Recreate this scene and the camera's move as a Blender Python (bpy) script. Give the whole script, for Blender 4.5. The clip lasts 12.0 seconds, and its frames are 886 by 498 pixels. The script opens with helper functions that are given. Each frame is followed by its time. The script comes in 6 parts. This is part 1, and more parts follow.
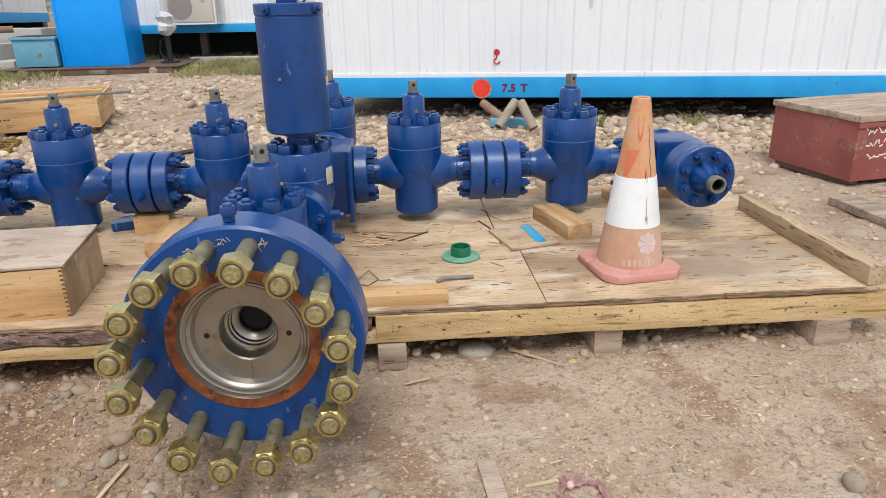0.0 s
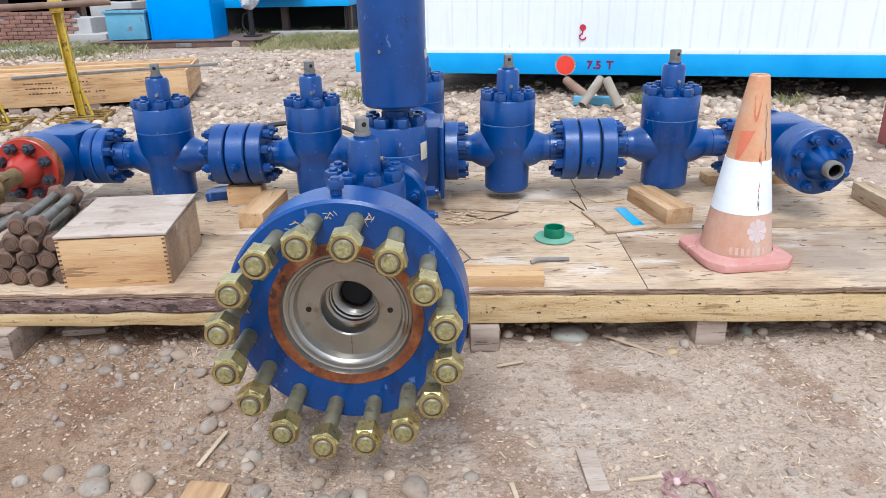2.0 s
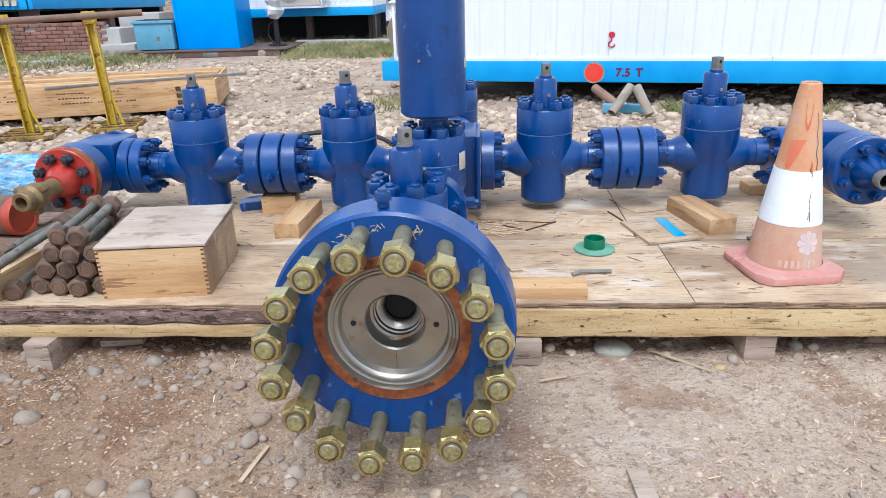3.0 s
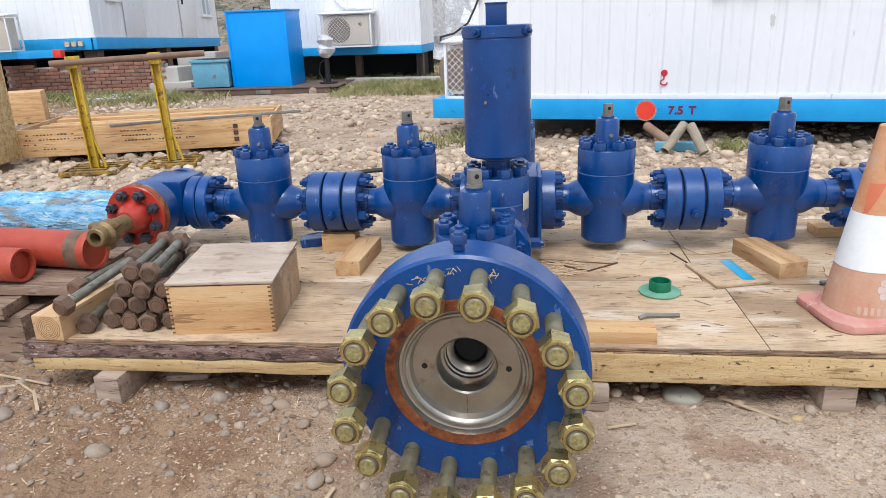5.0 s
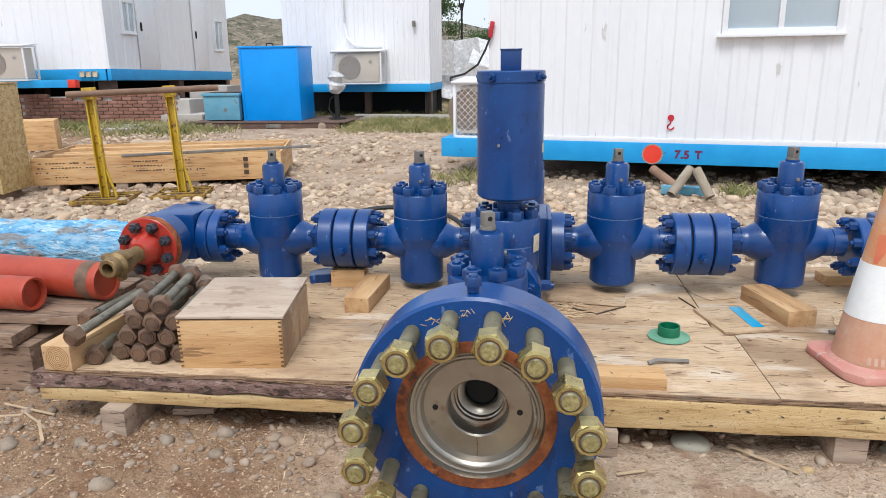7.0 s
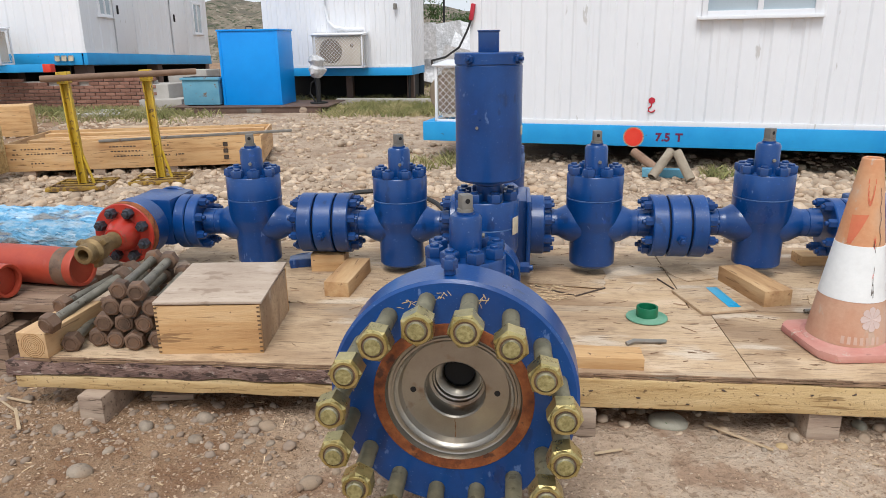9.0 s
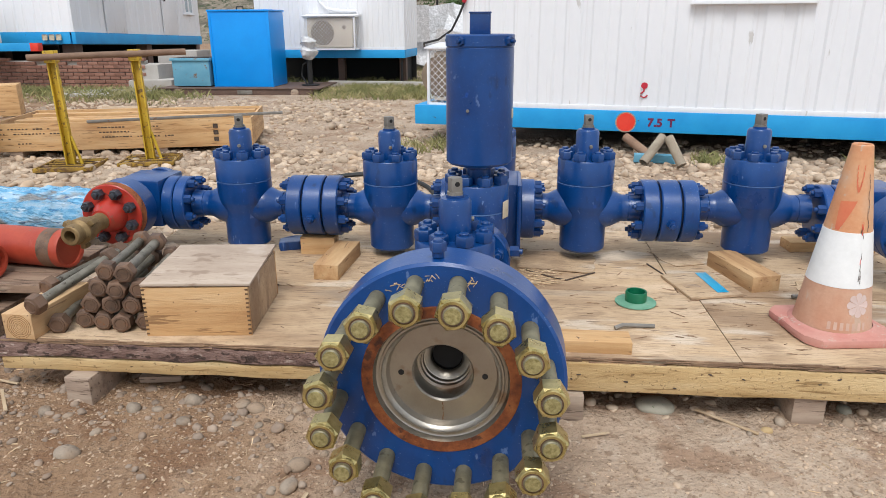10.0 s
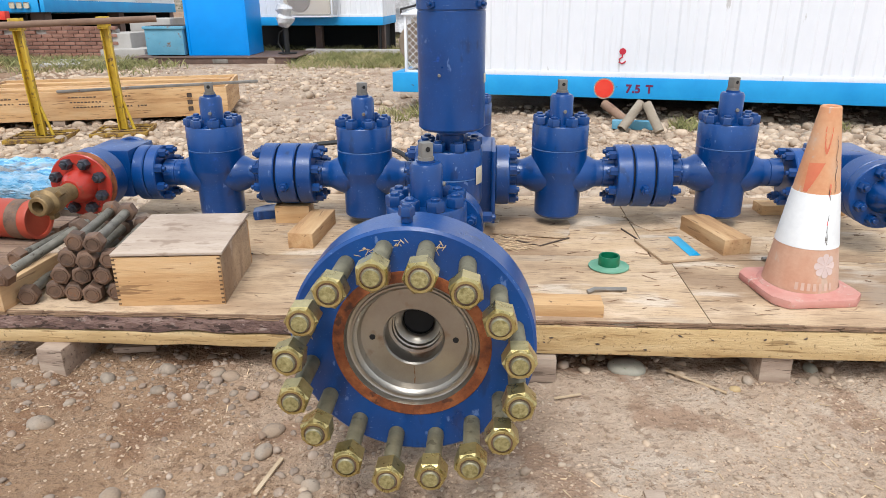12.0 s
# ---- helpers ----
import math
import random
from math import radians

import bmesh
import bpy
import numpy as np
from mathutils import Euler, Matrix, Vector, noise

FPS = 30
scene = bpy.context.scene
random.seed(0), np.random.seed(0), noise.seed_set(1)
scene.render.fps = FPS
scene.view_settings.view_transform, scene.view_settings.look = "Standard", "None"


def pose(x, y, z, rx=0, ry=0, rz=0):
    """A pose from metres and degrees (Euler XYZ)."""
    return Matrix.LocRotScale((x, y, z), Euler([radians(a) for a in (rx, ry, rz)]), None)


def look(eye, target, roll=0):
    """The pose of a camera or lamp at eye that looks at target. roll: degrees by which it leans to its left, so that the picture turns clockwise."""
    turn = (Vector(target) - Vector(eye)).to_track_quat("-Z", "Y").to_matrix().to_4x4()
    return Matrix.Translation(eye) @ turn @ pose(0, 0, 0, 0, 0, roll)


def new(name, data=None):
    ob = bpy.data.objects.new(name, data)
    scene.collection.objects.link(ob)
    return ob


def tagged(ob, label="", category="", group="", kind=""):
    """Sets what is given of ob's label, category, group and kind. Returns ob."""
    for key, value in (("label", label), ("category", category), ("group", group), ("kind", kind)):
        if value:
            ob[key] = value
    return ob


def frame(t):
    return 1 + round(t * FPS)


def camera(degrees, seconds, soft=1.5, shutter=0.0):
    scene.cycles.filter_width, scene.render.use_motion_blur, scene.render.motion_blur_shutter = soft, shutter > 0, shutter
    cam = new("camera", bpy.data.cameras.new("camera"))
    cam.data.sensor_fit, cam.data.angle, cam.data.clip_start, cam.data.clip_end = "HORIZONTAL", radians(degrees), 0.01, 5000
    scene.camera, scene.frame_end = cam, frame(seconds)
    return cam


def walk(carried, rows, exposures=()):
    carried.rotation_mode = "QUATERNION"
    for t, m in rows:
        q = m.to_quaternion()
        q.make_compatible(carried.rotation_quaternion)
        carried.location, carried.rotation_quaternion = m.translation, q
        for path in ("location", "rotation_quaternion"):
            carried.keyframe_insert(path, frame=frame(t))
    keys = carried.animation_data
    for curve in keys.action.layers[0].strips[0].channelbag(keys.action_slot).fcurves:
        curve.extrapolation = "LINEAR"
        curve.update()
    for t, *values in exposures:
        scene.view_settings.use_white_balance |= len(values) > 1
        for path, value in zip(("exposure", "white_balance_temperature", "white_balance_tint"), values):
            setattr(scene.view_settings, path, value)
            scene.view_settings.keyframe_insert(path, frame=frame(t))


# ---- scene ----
cam = camera(65.2, 12.0, 0.6)
PATH = [
    (0, (0.151, 0.14, 1.301), (0.282, 2.011, 0.605), -1.2),
    (0.5, (0.129, 0.145, 1.293), (0.168, 2.011, 0.574), -1.4),
    (1, (0.106, 0.155, 1.289), (0.074, 2.014, 0.552), -1.7),
    (1.5, (0.079, 0.178, 1.282), (0.047, 2.032, 0.534), -1.3),
    (2, (0.04, 0.202, 1.285), (-0.018, 2.055, 0.534), -1.3),
    (2.5, (-0.002, 0.225, 1.284), (-0.087, 2.079, 0.538), -1.7),
    (3, (-0.036, 0.243, 1.286), (-0.151, 2.102, 0.556), -1.8),
    (5, (-0.126, 0.253, 1.308), (-0.356, 2.136, 0.674), -2.2),
    (5.5, (-0.144, 0.243, 1.319), (-0.403, 2.135, 0.727), -1.9),
    (6, (-0.153, 0.237, 1.321), (-0.412, 2.134, 0.745), -1.1),
    (6.5, (-0.156, 0.238, 1.326), (-0.396, 2.143, 0.767), -1.1),
    (7, (-0.156, 0.239, 1.328), (-0.394, 2.151, 0.793), -0.8),
    (9, (-0.135, 0.242, 1.321), (-0.328, 2.147, 0.743), -0.9),
    (9.5, (-0.133, 0.242, 1.32), (-0.315, 2.142, 0.72), -0.6),
    (10, (-0.127, 0.248, 1.315), (-0.296, 2.142, 0.694), -0.3),
    (10.5, (-0.111, 0.251, 1.314), (-0.259, 2.145, 0.69), -0.3),
    (11, (-0.097, 0.245, 1.308), (-0.234, 2.13, 0.653), -0.3),
    (11.5, (-0.087, 0.242, 1.304), (-0.226, 2.116, 0.617), -0.8),
    (12, (-0.09, 0.246, 1.3), (-0.209, 2.115, 0.598), -0.5),
]
walk(cam, [(t, look(eye, target, roll)) for t, eye, target, roll in PATH], [(0, 0.2, 6150, 10), (1.0, 0.37, 5700, 10), (2.5, 0.48, 5350, 10), (3.2, 0.48, 5400, 10), (5.0, 0.32, 5800, 10), (7.0, 0.28, 6000, 10), (9.5, 0.12, 6150, 10), (10.5, 0.29, 6050, 10), (12, 0.4, 6000, 10)])

# ---- world and light: bright overcast day ----
world = bpy.data.worlds.new("world")
scene.world = world
world.use_nodes = True
wn = world.node_tree.nodes
sky = wn.new("ShaderNodeTexSky")
sky.sky_type = "NISHITA"
sky.sun_disc = False
sky.sun_elevation = radians(55)
sky.sun_rotation = radians(184)
sky.dust_density = 3.0
cloud = wn.new("ShaderNodeMixRGB")
cloud.inputs[0].default_value = 0.8
cloud.inputs[2].default_value = (8.6, 8.9, 9.2, 1)
world.node_tree.links.new(sky.outputs[0], cloud.inputs[1])
world.node_tree.links.new(cloud.outputs[0], wn["Background"].inputs[0])
wn["Background"].inputs[1].default_value = 0.1
sun = new("sun", bpy.data.lights.new("sun", "SUN"))
sun.data.energy = 2.1
sun.data.angle = radians(26)
sun.data.color = (1.0, 0.96, 0.9)
sun.matrix_world = look((-0.6, -4.5, 12), (0, 3, 0))


# ---- materials ----
def mat(name, colors, scale=8.0, stretch=(1, 1, 1), rough=0.6, metal=0.0, bump=0.2, fine=60.0, vary=0.12,
        wear=None, wear_at=0.62, coat=0.0, rough_vary=0.15, island=False, bump_dist=0.004, detail=6.0, layers=()):
    """Colours run over a coarse noise, with a fine grain, a worn colour in patches and a value that differs from piece to piece."""
    m = bpy.data.materials.new(name)
    m.use_nodes = True
    n, l = m.node_tree.nodes, m.node_tree.links
    b = n["Principled BSDF"]
    tc = n.new("ShaderNodeTexCoord")
    mp = n.new("ShaderNodeMapping")
    mp.inputs["Scale"].default_value = stretch
    l.new(tc.outputs["Object"], mp.inputs[0])
    info = n.new("ShaderNodeObjectInfo")
    off = n.new("ShaderNodeVectorMath")
    off.operation = "MULTIPLY_ADD"
    off.inputs[1].default_value = (1, 1, 1)
    sh = n.new("ShaderNodeVectorMath")
    sh.operation = "SCALE"
    sh.inputs[0].default_value = (7.3, 3.1, 5.7)
    l.new(info.outputs["Random"], sh.inputs["Scale"])
    l.new(mp.outputs[0], off.inputs[0])
    l.new(sh.outputs[0], off.inputs[2])

    def tex(s, d=6.0, rg=0.6):
        t = n.new("ShaderNodeTexNoise")
        t.inputs["Scale"].default_value = s
        t.inputs["Detail"].default_value = d
        t.inputs["Roughness"].default_value = rg
        l.new(off.outputs[0], t.inputs["Vector"])
        return t
    big, small = tex(scale, detail), tex(fine, 4.0)
    ramp = n.new("ShaderNodeValToRGB")
    e = ramp.color_ramp.elements
    e[0].position, e[1].position = 0.3, 0.7
    e[0].color, e[1].color = (*colors[0], 1), (*colors[-1], 1)
    for i, c in enumerate(colors[1:-1]):
        k = e.new(0.3 + 0.4 * (i + 1) / (len(colors) - 1))
        k.color = (*c, 1)
    l.new(big.outputs[0], ramp.inputs[0])
    col = ramp.outputs[0]
    if wear:
        w = tex(scale * 2.7, 8.0, 0.7)
        wr = n.new("ShaderNodeValToRGB")
        wr.color_ramp.elements[0].position, wr.color_ramp.elements[1].position = wear_at, wear_at + 0.06
        l.new(w.outputs[0], wr.inputs[0])
        mx = n.new("ShaderNodeMixRGB")
        l.new(wr.outputs[0], mx.inputs[0])
        l.new(col, mx.inputs[1])
        mx.inputs[2].default_value = (*wear, 1)
        col = mx.outputs[0]
    for c, sc, st, at, width, strength in layers:
        m2 = n.new("ShaderNodeMapping")
        m2.inputs["Scale"].default_value = st
        l.new(tc.outputs["Object"], m2.inputs[0])
        o2 = n.new("ShaderNodeVectorMath")
        l.new(m2.outputs[0], o2.inputs[0])
        l.new(sh.outputs[0], o2.inputs[1])
        t2 = n.new("ShaderNodeTexNoise")
        t2.inputs["Scale"].default_value, t2.inputs["Detail"].default_value = sc, 7.0
        l.new(o2.outputs[0], t2.inputs["Vector"])
        r2 = n.new("ShaderNodeValToRGB")
        r2.color_ramp.elements[0].position, r2.color_ramp.elements[1].position = at, at + width
        r2.color_ramp.elements[1].color = (strength, strength, strength, 1)
        l.new(t2.outputs[0], r2.inputs[0])
        x2 = n.new("ShaderNodeMixRGB")
        l.new(r2.outputs[0], x2.inputs[0])
        l.new(col, x2.inputs[1])
        x2.inputs[2].default_value = (*c, 1)
        col = x2.outputs[0]
    hsv = n.new("ShaderNodeHueSaturation")
    l.new(col, hsv.inputs["Color"])
    val = n.new("ShaderNodeMath")
    val.operation = "MULTIPLY_ADD"
    val.inputs[1].default_value, val.inputs[2].default_value = vary * 1.2, 1 - vary
    l.new(small.outputs[0], val.inputs[0])
    val2 = n.new("ShaderNodeMath")
    val2.operation = "MULTIPLY_ADD"
    val2.inputs[1].default_value = 0.7 if island else vary
    l.new(val.outputs[0], val2.inputs[2])
    if island:
        g = n.new("ShaderNodeNewGeometry")
        l.new(g.outputs["Random Per Island"], val2.inputs[0])
    else:
        l.new(info.outputs["Random"], val2.inputs[0])
    l.new(val2.outputs[0], hsv.inputs["Value"])
    l.new(hsv.outputs[0], b.inputs["Base Color"])
    rr = n.new("ShaderNodeMath")
    rr.operation = "MULTIPLY_ADD"
    rr.inputs[1].default_value, rr.inputs[2].default_value = rough_vary * 2, rough - rough_vary
    l.new(big.outputs[0], rr.inputs[0])
    l.new(rr.outputs[0], b.inputs["Roughness"])
    b.inputs["Metallic"].default_value = metal
    b.inputs["Coat Weight"].default_value = coat
    b.inputs["Coat Roughness"].default_value = 0.15
    if bump:
        bp = n.new("ShaderNodeBump")
        bp.inputs["Strength"].default_value = bump
        bp.inputs["Distance"].default_value = bump_dist
        l.new(small.outputs[0], bp.inputs["Height"])
        l.new(bp.outputs[0], b.inputs["Normal"])
    return m


BLUE = mat("navy_paint", [(0.001, 0.034, 0.15), (0.0016, 0.054, 0.222)], 6, rough=0.33, bump=0.14, fine=90, vary=0.12, wear=(0.005, 0.058, 0.265), wear_at=0.62, coat=0.2, layers=(((0.003, 0.014, 0.06), 16, (1, 1, 0.45), 0.63, 0.06, 0.55), ((0.13, 0.2, 0.38), 34, (1, 1, 0.5), 0.68, 0.03, 0.6), ((0.2, 0.26, 0.4), 150, (1, 1, 1), 0.67, 0.04, 0.5)))
BLUE_NUT = mat("navy_nut_paint", [(0.001, 0.028, 0.125), (0.0016, 0.046, 0.185)], 20, rough=0.36, bump=0.18, fine=120, wear=(0.09, 0.15, 0.3), wear_at=0.66, coat=0.15)
# Paler navy that paints the crisp highlight along the bonnet seam.
SEAMBLUE = mat("seam_highlight_navy", [(0.02, 0.07, 0.22), (0.12, 0.2, 0.38)], 14, rough=0.6, bump=0.1)
RINGWOOD = mat("darker_growth_ring", [(0.26, 0.14, 0.05), (0.38, 0.22, 0.09)], 30, rough=0.9, bump=0.2)
BROWNEDGE = mat("dark_wood_edge", [(0.07, 0.04, 0.02), (0.2, 0.12, 0.06)], 20, rough=0.9, bump=0.2)
DARKNUT = mat("dark_oiled_steel", [(0.03, 0.034, 0.045), (0.1, 0.105, 0.12)], 30, rough=0.38, metal=0.5, bump=0.2, fine=120, wear=(0.3, 0.3, 0.3), wear_at=0.66)
PALEPIPE = mat("dusty_beige_pipe", [(0.22, 0.18, 0.13), (0.4, 0.34, 0.26)], 6, rough=0.85, bump=0.3, vary=0.2, wear=(0.16, 0.1, 0.06), wear_at=0.62)
DARKPLANK = mat("damp_brown_plank", [(0.12, 0.075, 0.05), (0.23, 0.15, 0.1), (0.32, 0.22, 0.15)], 2.0, (1, 7, 7), rough=0.9, bump=0.6, fine=25, vary=0.25, wear=(0.08, 0.05, 0.035), wear_at=0.6, layers=(((0.05, 0.03, 0.02), 5, (1.5, 18, 18), 0.6, 0.03, 0.8), ((0.38, 0.29, 0.21), 4, (1, 4, 4), 0.6, 0.05, 0.5)))
RUST = mat("rust", [(0.08, 0.022, 0.008), (0.24, 0.065, 0.016), (0.36, 0.13, 0.04)], 22, rough=0.85, bump=0.6, fine=140, vary=0.3, layers=(((0.05, 0.02, 0.012), 26, (1, 1, 1), 0.6, 0.06, 0.8),))
STEEL = mat("machined_steel", [(0.30, 0.27, 0.23), (0.46, 0.43, 0.38)], 5, rough=0.34, metal=0.92, bump=0.05, fine=200, vary=0.1, wear=(0.26, 0.17, 0.09), wear_at=0.7, layers=(((0.2, 0.1, 0.04), 12, (1, 1, 1), 0.62, 0.1, 0.6),))
STREAK = mat("rust_run", [(0.12, 0.05, 0.02), (0.26, 0.14, 0.06)], 60, rough=0.8, bump=0.2)
BRIM = mat("dusty_green_plastic", [(0.09, 0.26, 0.16), (0.2, 0.38, 0.26)], 14, rough=0.6, bump=0.1, wear=(0.3, 0.36, 0.27), wear_at=0.6)
# Near-black that paints the shade in holes, bores and gaps.
DARK = mat("hole_shade_black", [(0.008, 0.008, 0.008), (0.015, 0.013, 0.012)], 10, rough=0.8, bump=0)
ZINC = mat("yellow_zinc", [(0.36, 0.285, 0.1), (0.58, 0.48, 0.22)], 30, rough=0.3, metal=0.85, bump=0.15, fine=120, vary=0.15, wear=(0.2, 0.15, 0.05), wear_at=0.64)
STUD = mat("stud_steel", [(0.16, 0.142, 0.085), (0.29, 0.262, 0.17)], 20, rough=0.5, metal=0.55, bump=0.2, fine=150, layers=(((0.07, 0.06, 0.035), 30, (1, 1, 1), 0.62, 0.05, 0.6),))
STUD_END = mat("stamped_stud_end", [(0.2, 0.17, 0.06), (0.48, 0.42, 0.2)], 110, rough=0.5, metal=0.6, bump=0.5, fine=160)
OLD = mat("rusty_bolt", [(0.07, 0.048, 0.035), (0.17, 0.105, 0.07), (0.2, 0.12, 0.075)], 14, rough=0.6, metal=0.4, bump=0.35, fine=120, vary=0.3, wear=(0.22, 0.09, 0.035), wear_at=0.6)
SHANK = mat("worn_bolt_shank", [(0.13, 0.115, 0.085), (0.27, 0.245, 0.195)], 14, rough=0.5, metal=0.5, bump=0.3, fine=120, vary=0.25, wear=(0.07, 0.05, 0.035), wear_at=0.58)
PLY = mat("plywood", [(0.34, 0.22, 0.125), (0.5, 0.355, 0.215), (0.58, 0.44, 0.3)], 1.6, (1.0, 3, 3), rough=0.85, bump=0.5, fine=26, vary=0.2, layers=(((0.24, 0.15, 0.085), 1.5, (1, 1.5, 1), 0.54, 0.09, 0.75), ((0.3, 0.2, 0.12), 6, (1, 2.2, 1), 0.57, 0.07, 0.6), ((0.62, 0.53, 0.42), 2.3, (1, 3, 1), 0.58, 0.08, 0.6), ((0.14, 0.085, 0.05), 5, (1.3, 20, 20), 0.65, 0.02, 0.6), ((0.14, 0.085, 0.05), 9, (1.0, 9, 9), 0.64, 0.03, 0.8), ((0.2, 0.125, 0.07), 14, (1.0, 26, 26), 0.57, 0.04, 0.6), ((0.3, 0.24, 0.18), 1.1, (1, 2, 1), 0.57, 0.06, 0.5), ((0.09, 0.06, 0.04), 60, (1, 1, 1), 0.7, 0.03, 0.6)))
PINE = mat("pine", [(0.41, 0.21, 0.08), (0.58, 0.35, 0.155), (0.65, 0.435, 0.225)], 2.2, (1, 9, 9), rough=0.75, bump=0.45, fine=24, vary=0.18, layers=(((0.2, 0.1, 0.04), 4, (1.5, 16, 16), 0.62, 0.04, 0.7), ((0.09, 0.045, 0.02), 9, (2.5, 6, 6), 0.7, 0.03, 0.85), ((0.36, 0.25, 0.15), 2, (1, 1, 1), 0.56, 0.14, 0.3), ((0.1, 0.055, 0.03), 30, (1, 1, 1), 0.71, 0.03, 0.8)))
BEAMPINE = mat("sawn_yellow_pine", [(0.4, 0.245, 0.09), (0.57, 0.395, 0.185), (0.66, 0.49, 0.26)], 2.2, (1, 9, 9), rough=0.85, bump=0.7, fine=40, vary=0.22, layers=(((0.24, 0.14, 0.05), 4, (1.5, 16, 16), 0.6, 0.05, 0.7), ((0.26, 0.2, 0.1), 2.4, (1, 2, 2), 0.57, 0.08, 0.5), ((0.16, 0.1, 0.04), 90, (1, 1, 1), 0.63, 0.04, 0.6), ((0.09, 0.045, 0.02), 9, (2.5, 6, 6), 0.69, 0.03, 0.85)))
PINE_Y = mat("pine_across", [(0.38, 0.2, 0.085), (0.54, 0.33, 0.155), (0.62, 0.42, 0.225)], 2.2, (9, 1, 9), rough=0.75, bump=0.45, fine=24, vary=0.18, layers=(((0.2, 0.1, 0.04), 4, (16, 1.5, 16), 0.62, 0.04, 0.7), ((0.09, 0.045, 0.02), 9, (6, 2.5, 6), 0.7, 0.03, 0.85), ((0.36, 0.25, 0.15), 2, (1, 1, 1), 0.56, 0.14, 0.3), ((0.1, 0.055, 0.03), 30, (1, 1, 1), 0.71, 0.03, 0.8)))
GREYWOOD = mat("weathered_plank", [(0.2, 0.14, 0.1), (0.36, 0.27, 0.2), (0.45, 0.36, 0.27)], 2.0, (1, 7, 7), rough=0.88, bump=0.55, fine=25, vary=0.22, wear=(0.13, 0.085, 0.06), wear_at=0.62, layers=(((0.09, 0.06, 0.04), 5, (1.5, 18, 18), 0.62, 0.03, 0.8),))
BARK = mat("bark", [(0.085, 0.05, 0.04), (0.2, 0.122, 0.098), (0.33, 0.225, 0.185)], 11, (1, 3, 3), rough=0.95, bump=1.0, fine=60, vary=0.4, bump_dist=0.014, layers=(((0.46, 0.36, 0.3), 18, (1, 2, 2), 0.62, 0.05, 0.7), ((0.04, 0.024, 0.018), 26, (1, 2, 2), 0.57, 0.04, 0.85)))
DIRT = mat("dry_dirt", [(0.28, 0.195, 0.128), (0.385, 0.285, 0.2), (0.455, 0.355, 0.262)], 1.6, rough=0.97, bump=1.0, fine=46, vary=0.42, bump_dist=0.022, detail=10, layers=(((0.25, 0.15, 0.09), 3.4, (1, 1, 1), 0.56, 0.06, 0.7), ((0.47, 0.385, 0.3), 5, (1, 1, 1), 0.58, 0.07, 0.45), ((0.19, 0.12, 0.072), 26, (1, 1, 1), 0.59, 0.05, 0.6), ((0.15, 0.095, 0.058), 75, (1, 1, 1), 0.6, 0.04, 0.55), ((0.52, 0.43, 0.33), 44, (1, 1, 1), 0.64, 0.04, 0.65)))
STONE = mat("river_stone", [(0.22, 0.16, 0.11), (0.36, 0.275, 0.195), (0.43, 0.35, 0.265)], 7, rough=0.85, bump=0.4, fine=70, vary=0.14, island=True, layers=(((0.3, 0.21, 0.135), 9, (1, 1, 1), 0.52, 0.12, 0.7),))
CHIP = mat("wood_chip", [(0.36, 0.25, 0.14), (0.55, 0.42, 0.27)], 9, rough=0.8, bump=0.2, vary=0.14, island=True)
CONE_O = mat("faded_orange_rubber", [(0.58, 0.22, 0.09), (0.62, 0.32, 0.16), (0.58, 0.38, 0.25)], 5, rough=0.65, bump=0.2, fine=80, vary=0.12, wear=(0.52, 0.4, 0.31), wear_at=0.6, layers=(((0.3, 0.16, 0.1), 12, (1, 1, 0.6), 0.7, 0.03, 0.7),))
CONE_T = mat("dusty_tan_rubber", [(0.5, 0.25, 0.15), (0.55, 0.33, 0.22), (0.56, 0.38, 0.28)], 5, rough=0.75, bump=0.25, fine=80, vary=0.12, wear=(0.6, 0.22, 0.13), wear_at=0.64, layers=(((0.3, 0.16, 0.1), 12, (1, 1, 0.6), 0.7, 0.03, 0.7), ((0.5, 0.4, 0.31), 16, (1, 1, 0.5), 0.62, 0.05, 0.6)))
CONE_R = mat("orange_red_rubber", [(0.58, 0.1, 0.05), (0.64, 0.2, 0.09)], 6, rough=0.5, bump=0.12, fine=80, wear=(0.55, 0.33, 0.24), wear_at=0.68)
CONE_B = mat("dusty_pink_rubber", [(0.5, 0.19, 0.15), (0.58, 0.31, 0.25)], 7, rough=0.85, bump=0.5, fine=60, wear=(0.55, 0.4, 0.32), wear_at=0.57, layers=(((0.26, 0.12, 0.09), 14, (1, 1, 1), 0.65, 0.05, 0.7),))
CONE_W = mat("white_sheeting", [(0.72, 0.72, 0.7), (0.82, 0.82, 0.8)], 6, rough=0.4, bump=0.05, wear=(0.4, 0.34, 0.29), wear_at=0.72)
GREEN = mat("green_plastic", [(0.004, 0.10, 0.045), (0.008, 0.16, 0.07)], 12, rough=0.4, bump=0.05, wear=(0.15, 0.3, 0.2), wear_at=0.68)
WHITE = mat("white_wall_paint", [(0.74, 0.75, 0.77), (0.82, 0.82, 0.83)], 0.8, (1, 1, 0.35), rough=0.5, bump=0.06, fine=20, vary=0.05, wear=(0.62, 0.6, 0.57), wear_at=0.7, layers=(((0.45, 0.42, 0.38), 9, (1, 1, 0.3), 0.7, 0.03, 0.6), ((0.6, 0.58, 0.56), 3, (6, 6, 0.25), 0.6, 0.06, 0.22)))
SKYBLUE = mat("bright_blue_paint", [(0.01, 0.27, 0.62), (0.025, 0.36, 0.72)], 2, rough=0.5, bump=0.12, fine=30, vary=0.08, wear=(0.04, 0.2, 0.4), wear_at=0.68, layers=(((0.06, 0.08, 0.1), 14, (1, 1, 1), 0.72, 0.03, 0.8),))
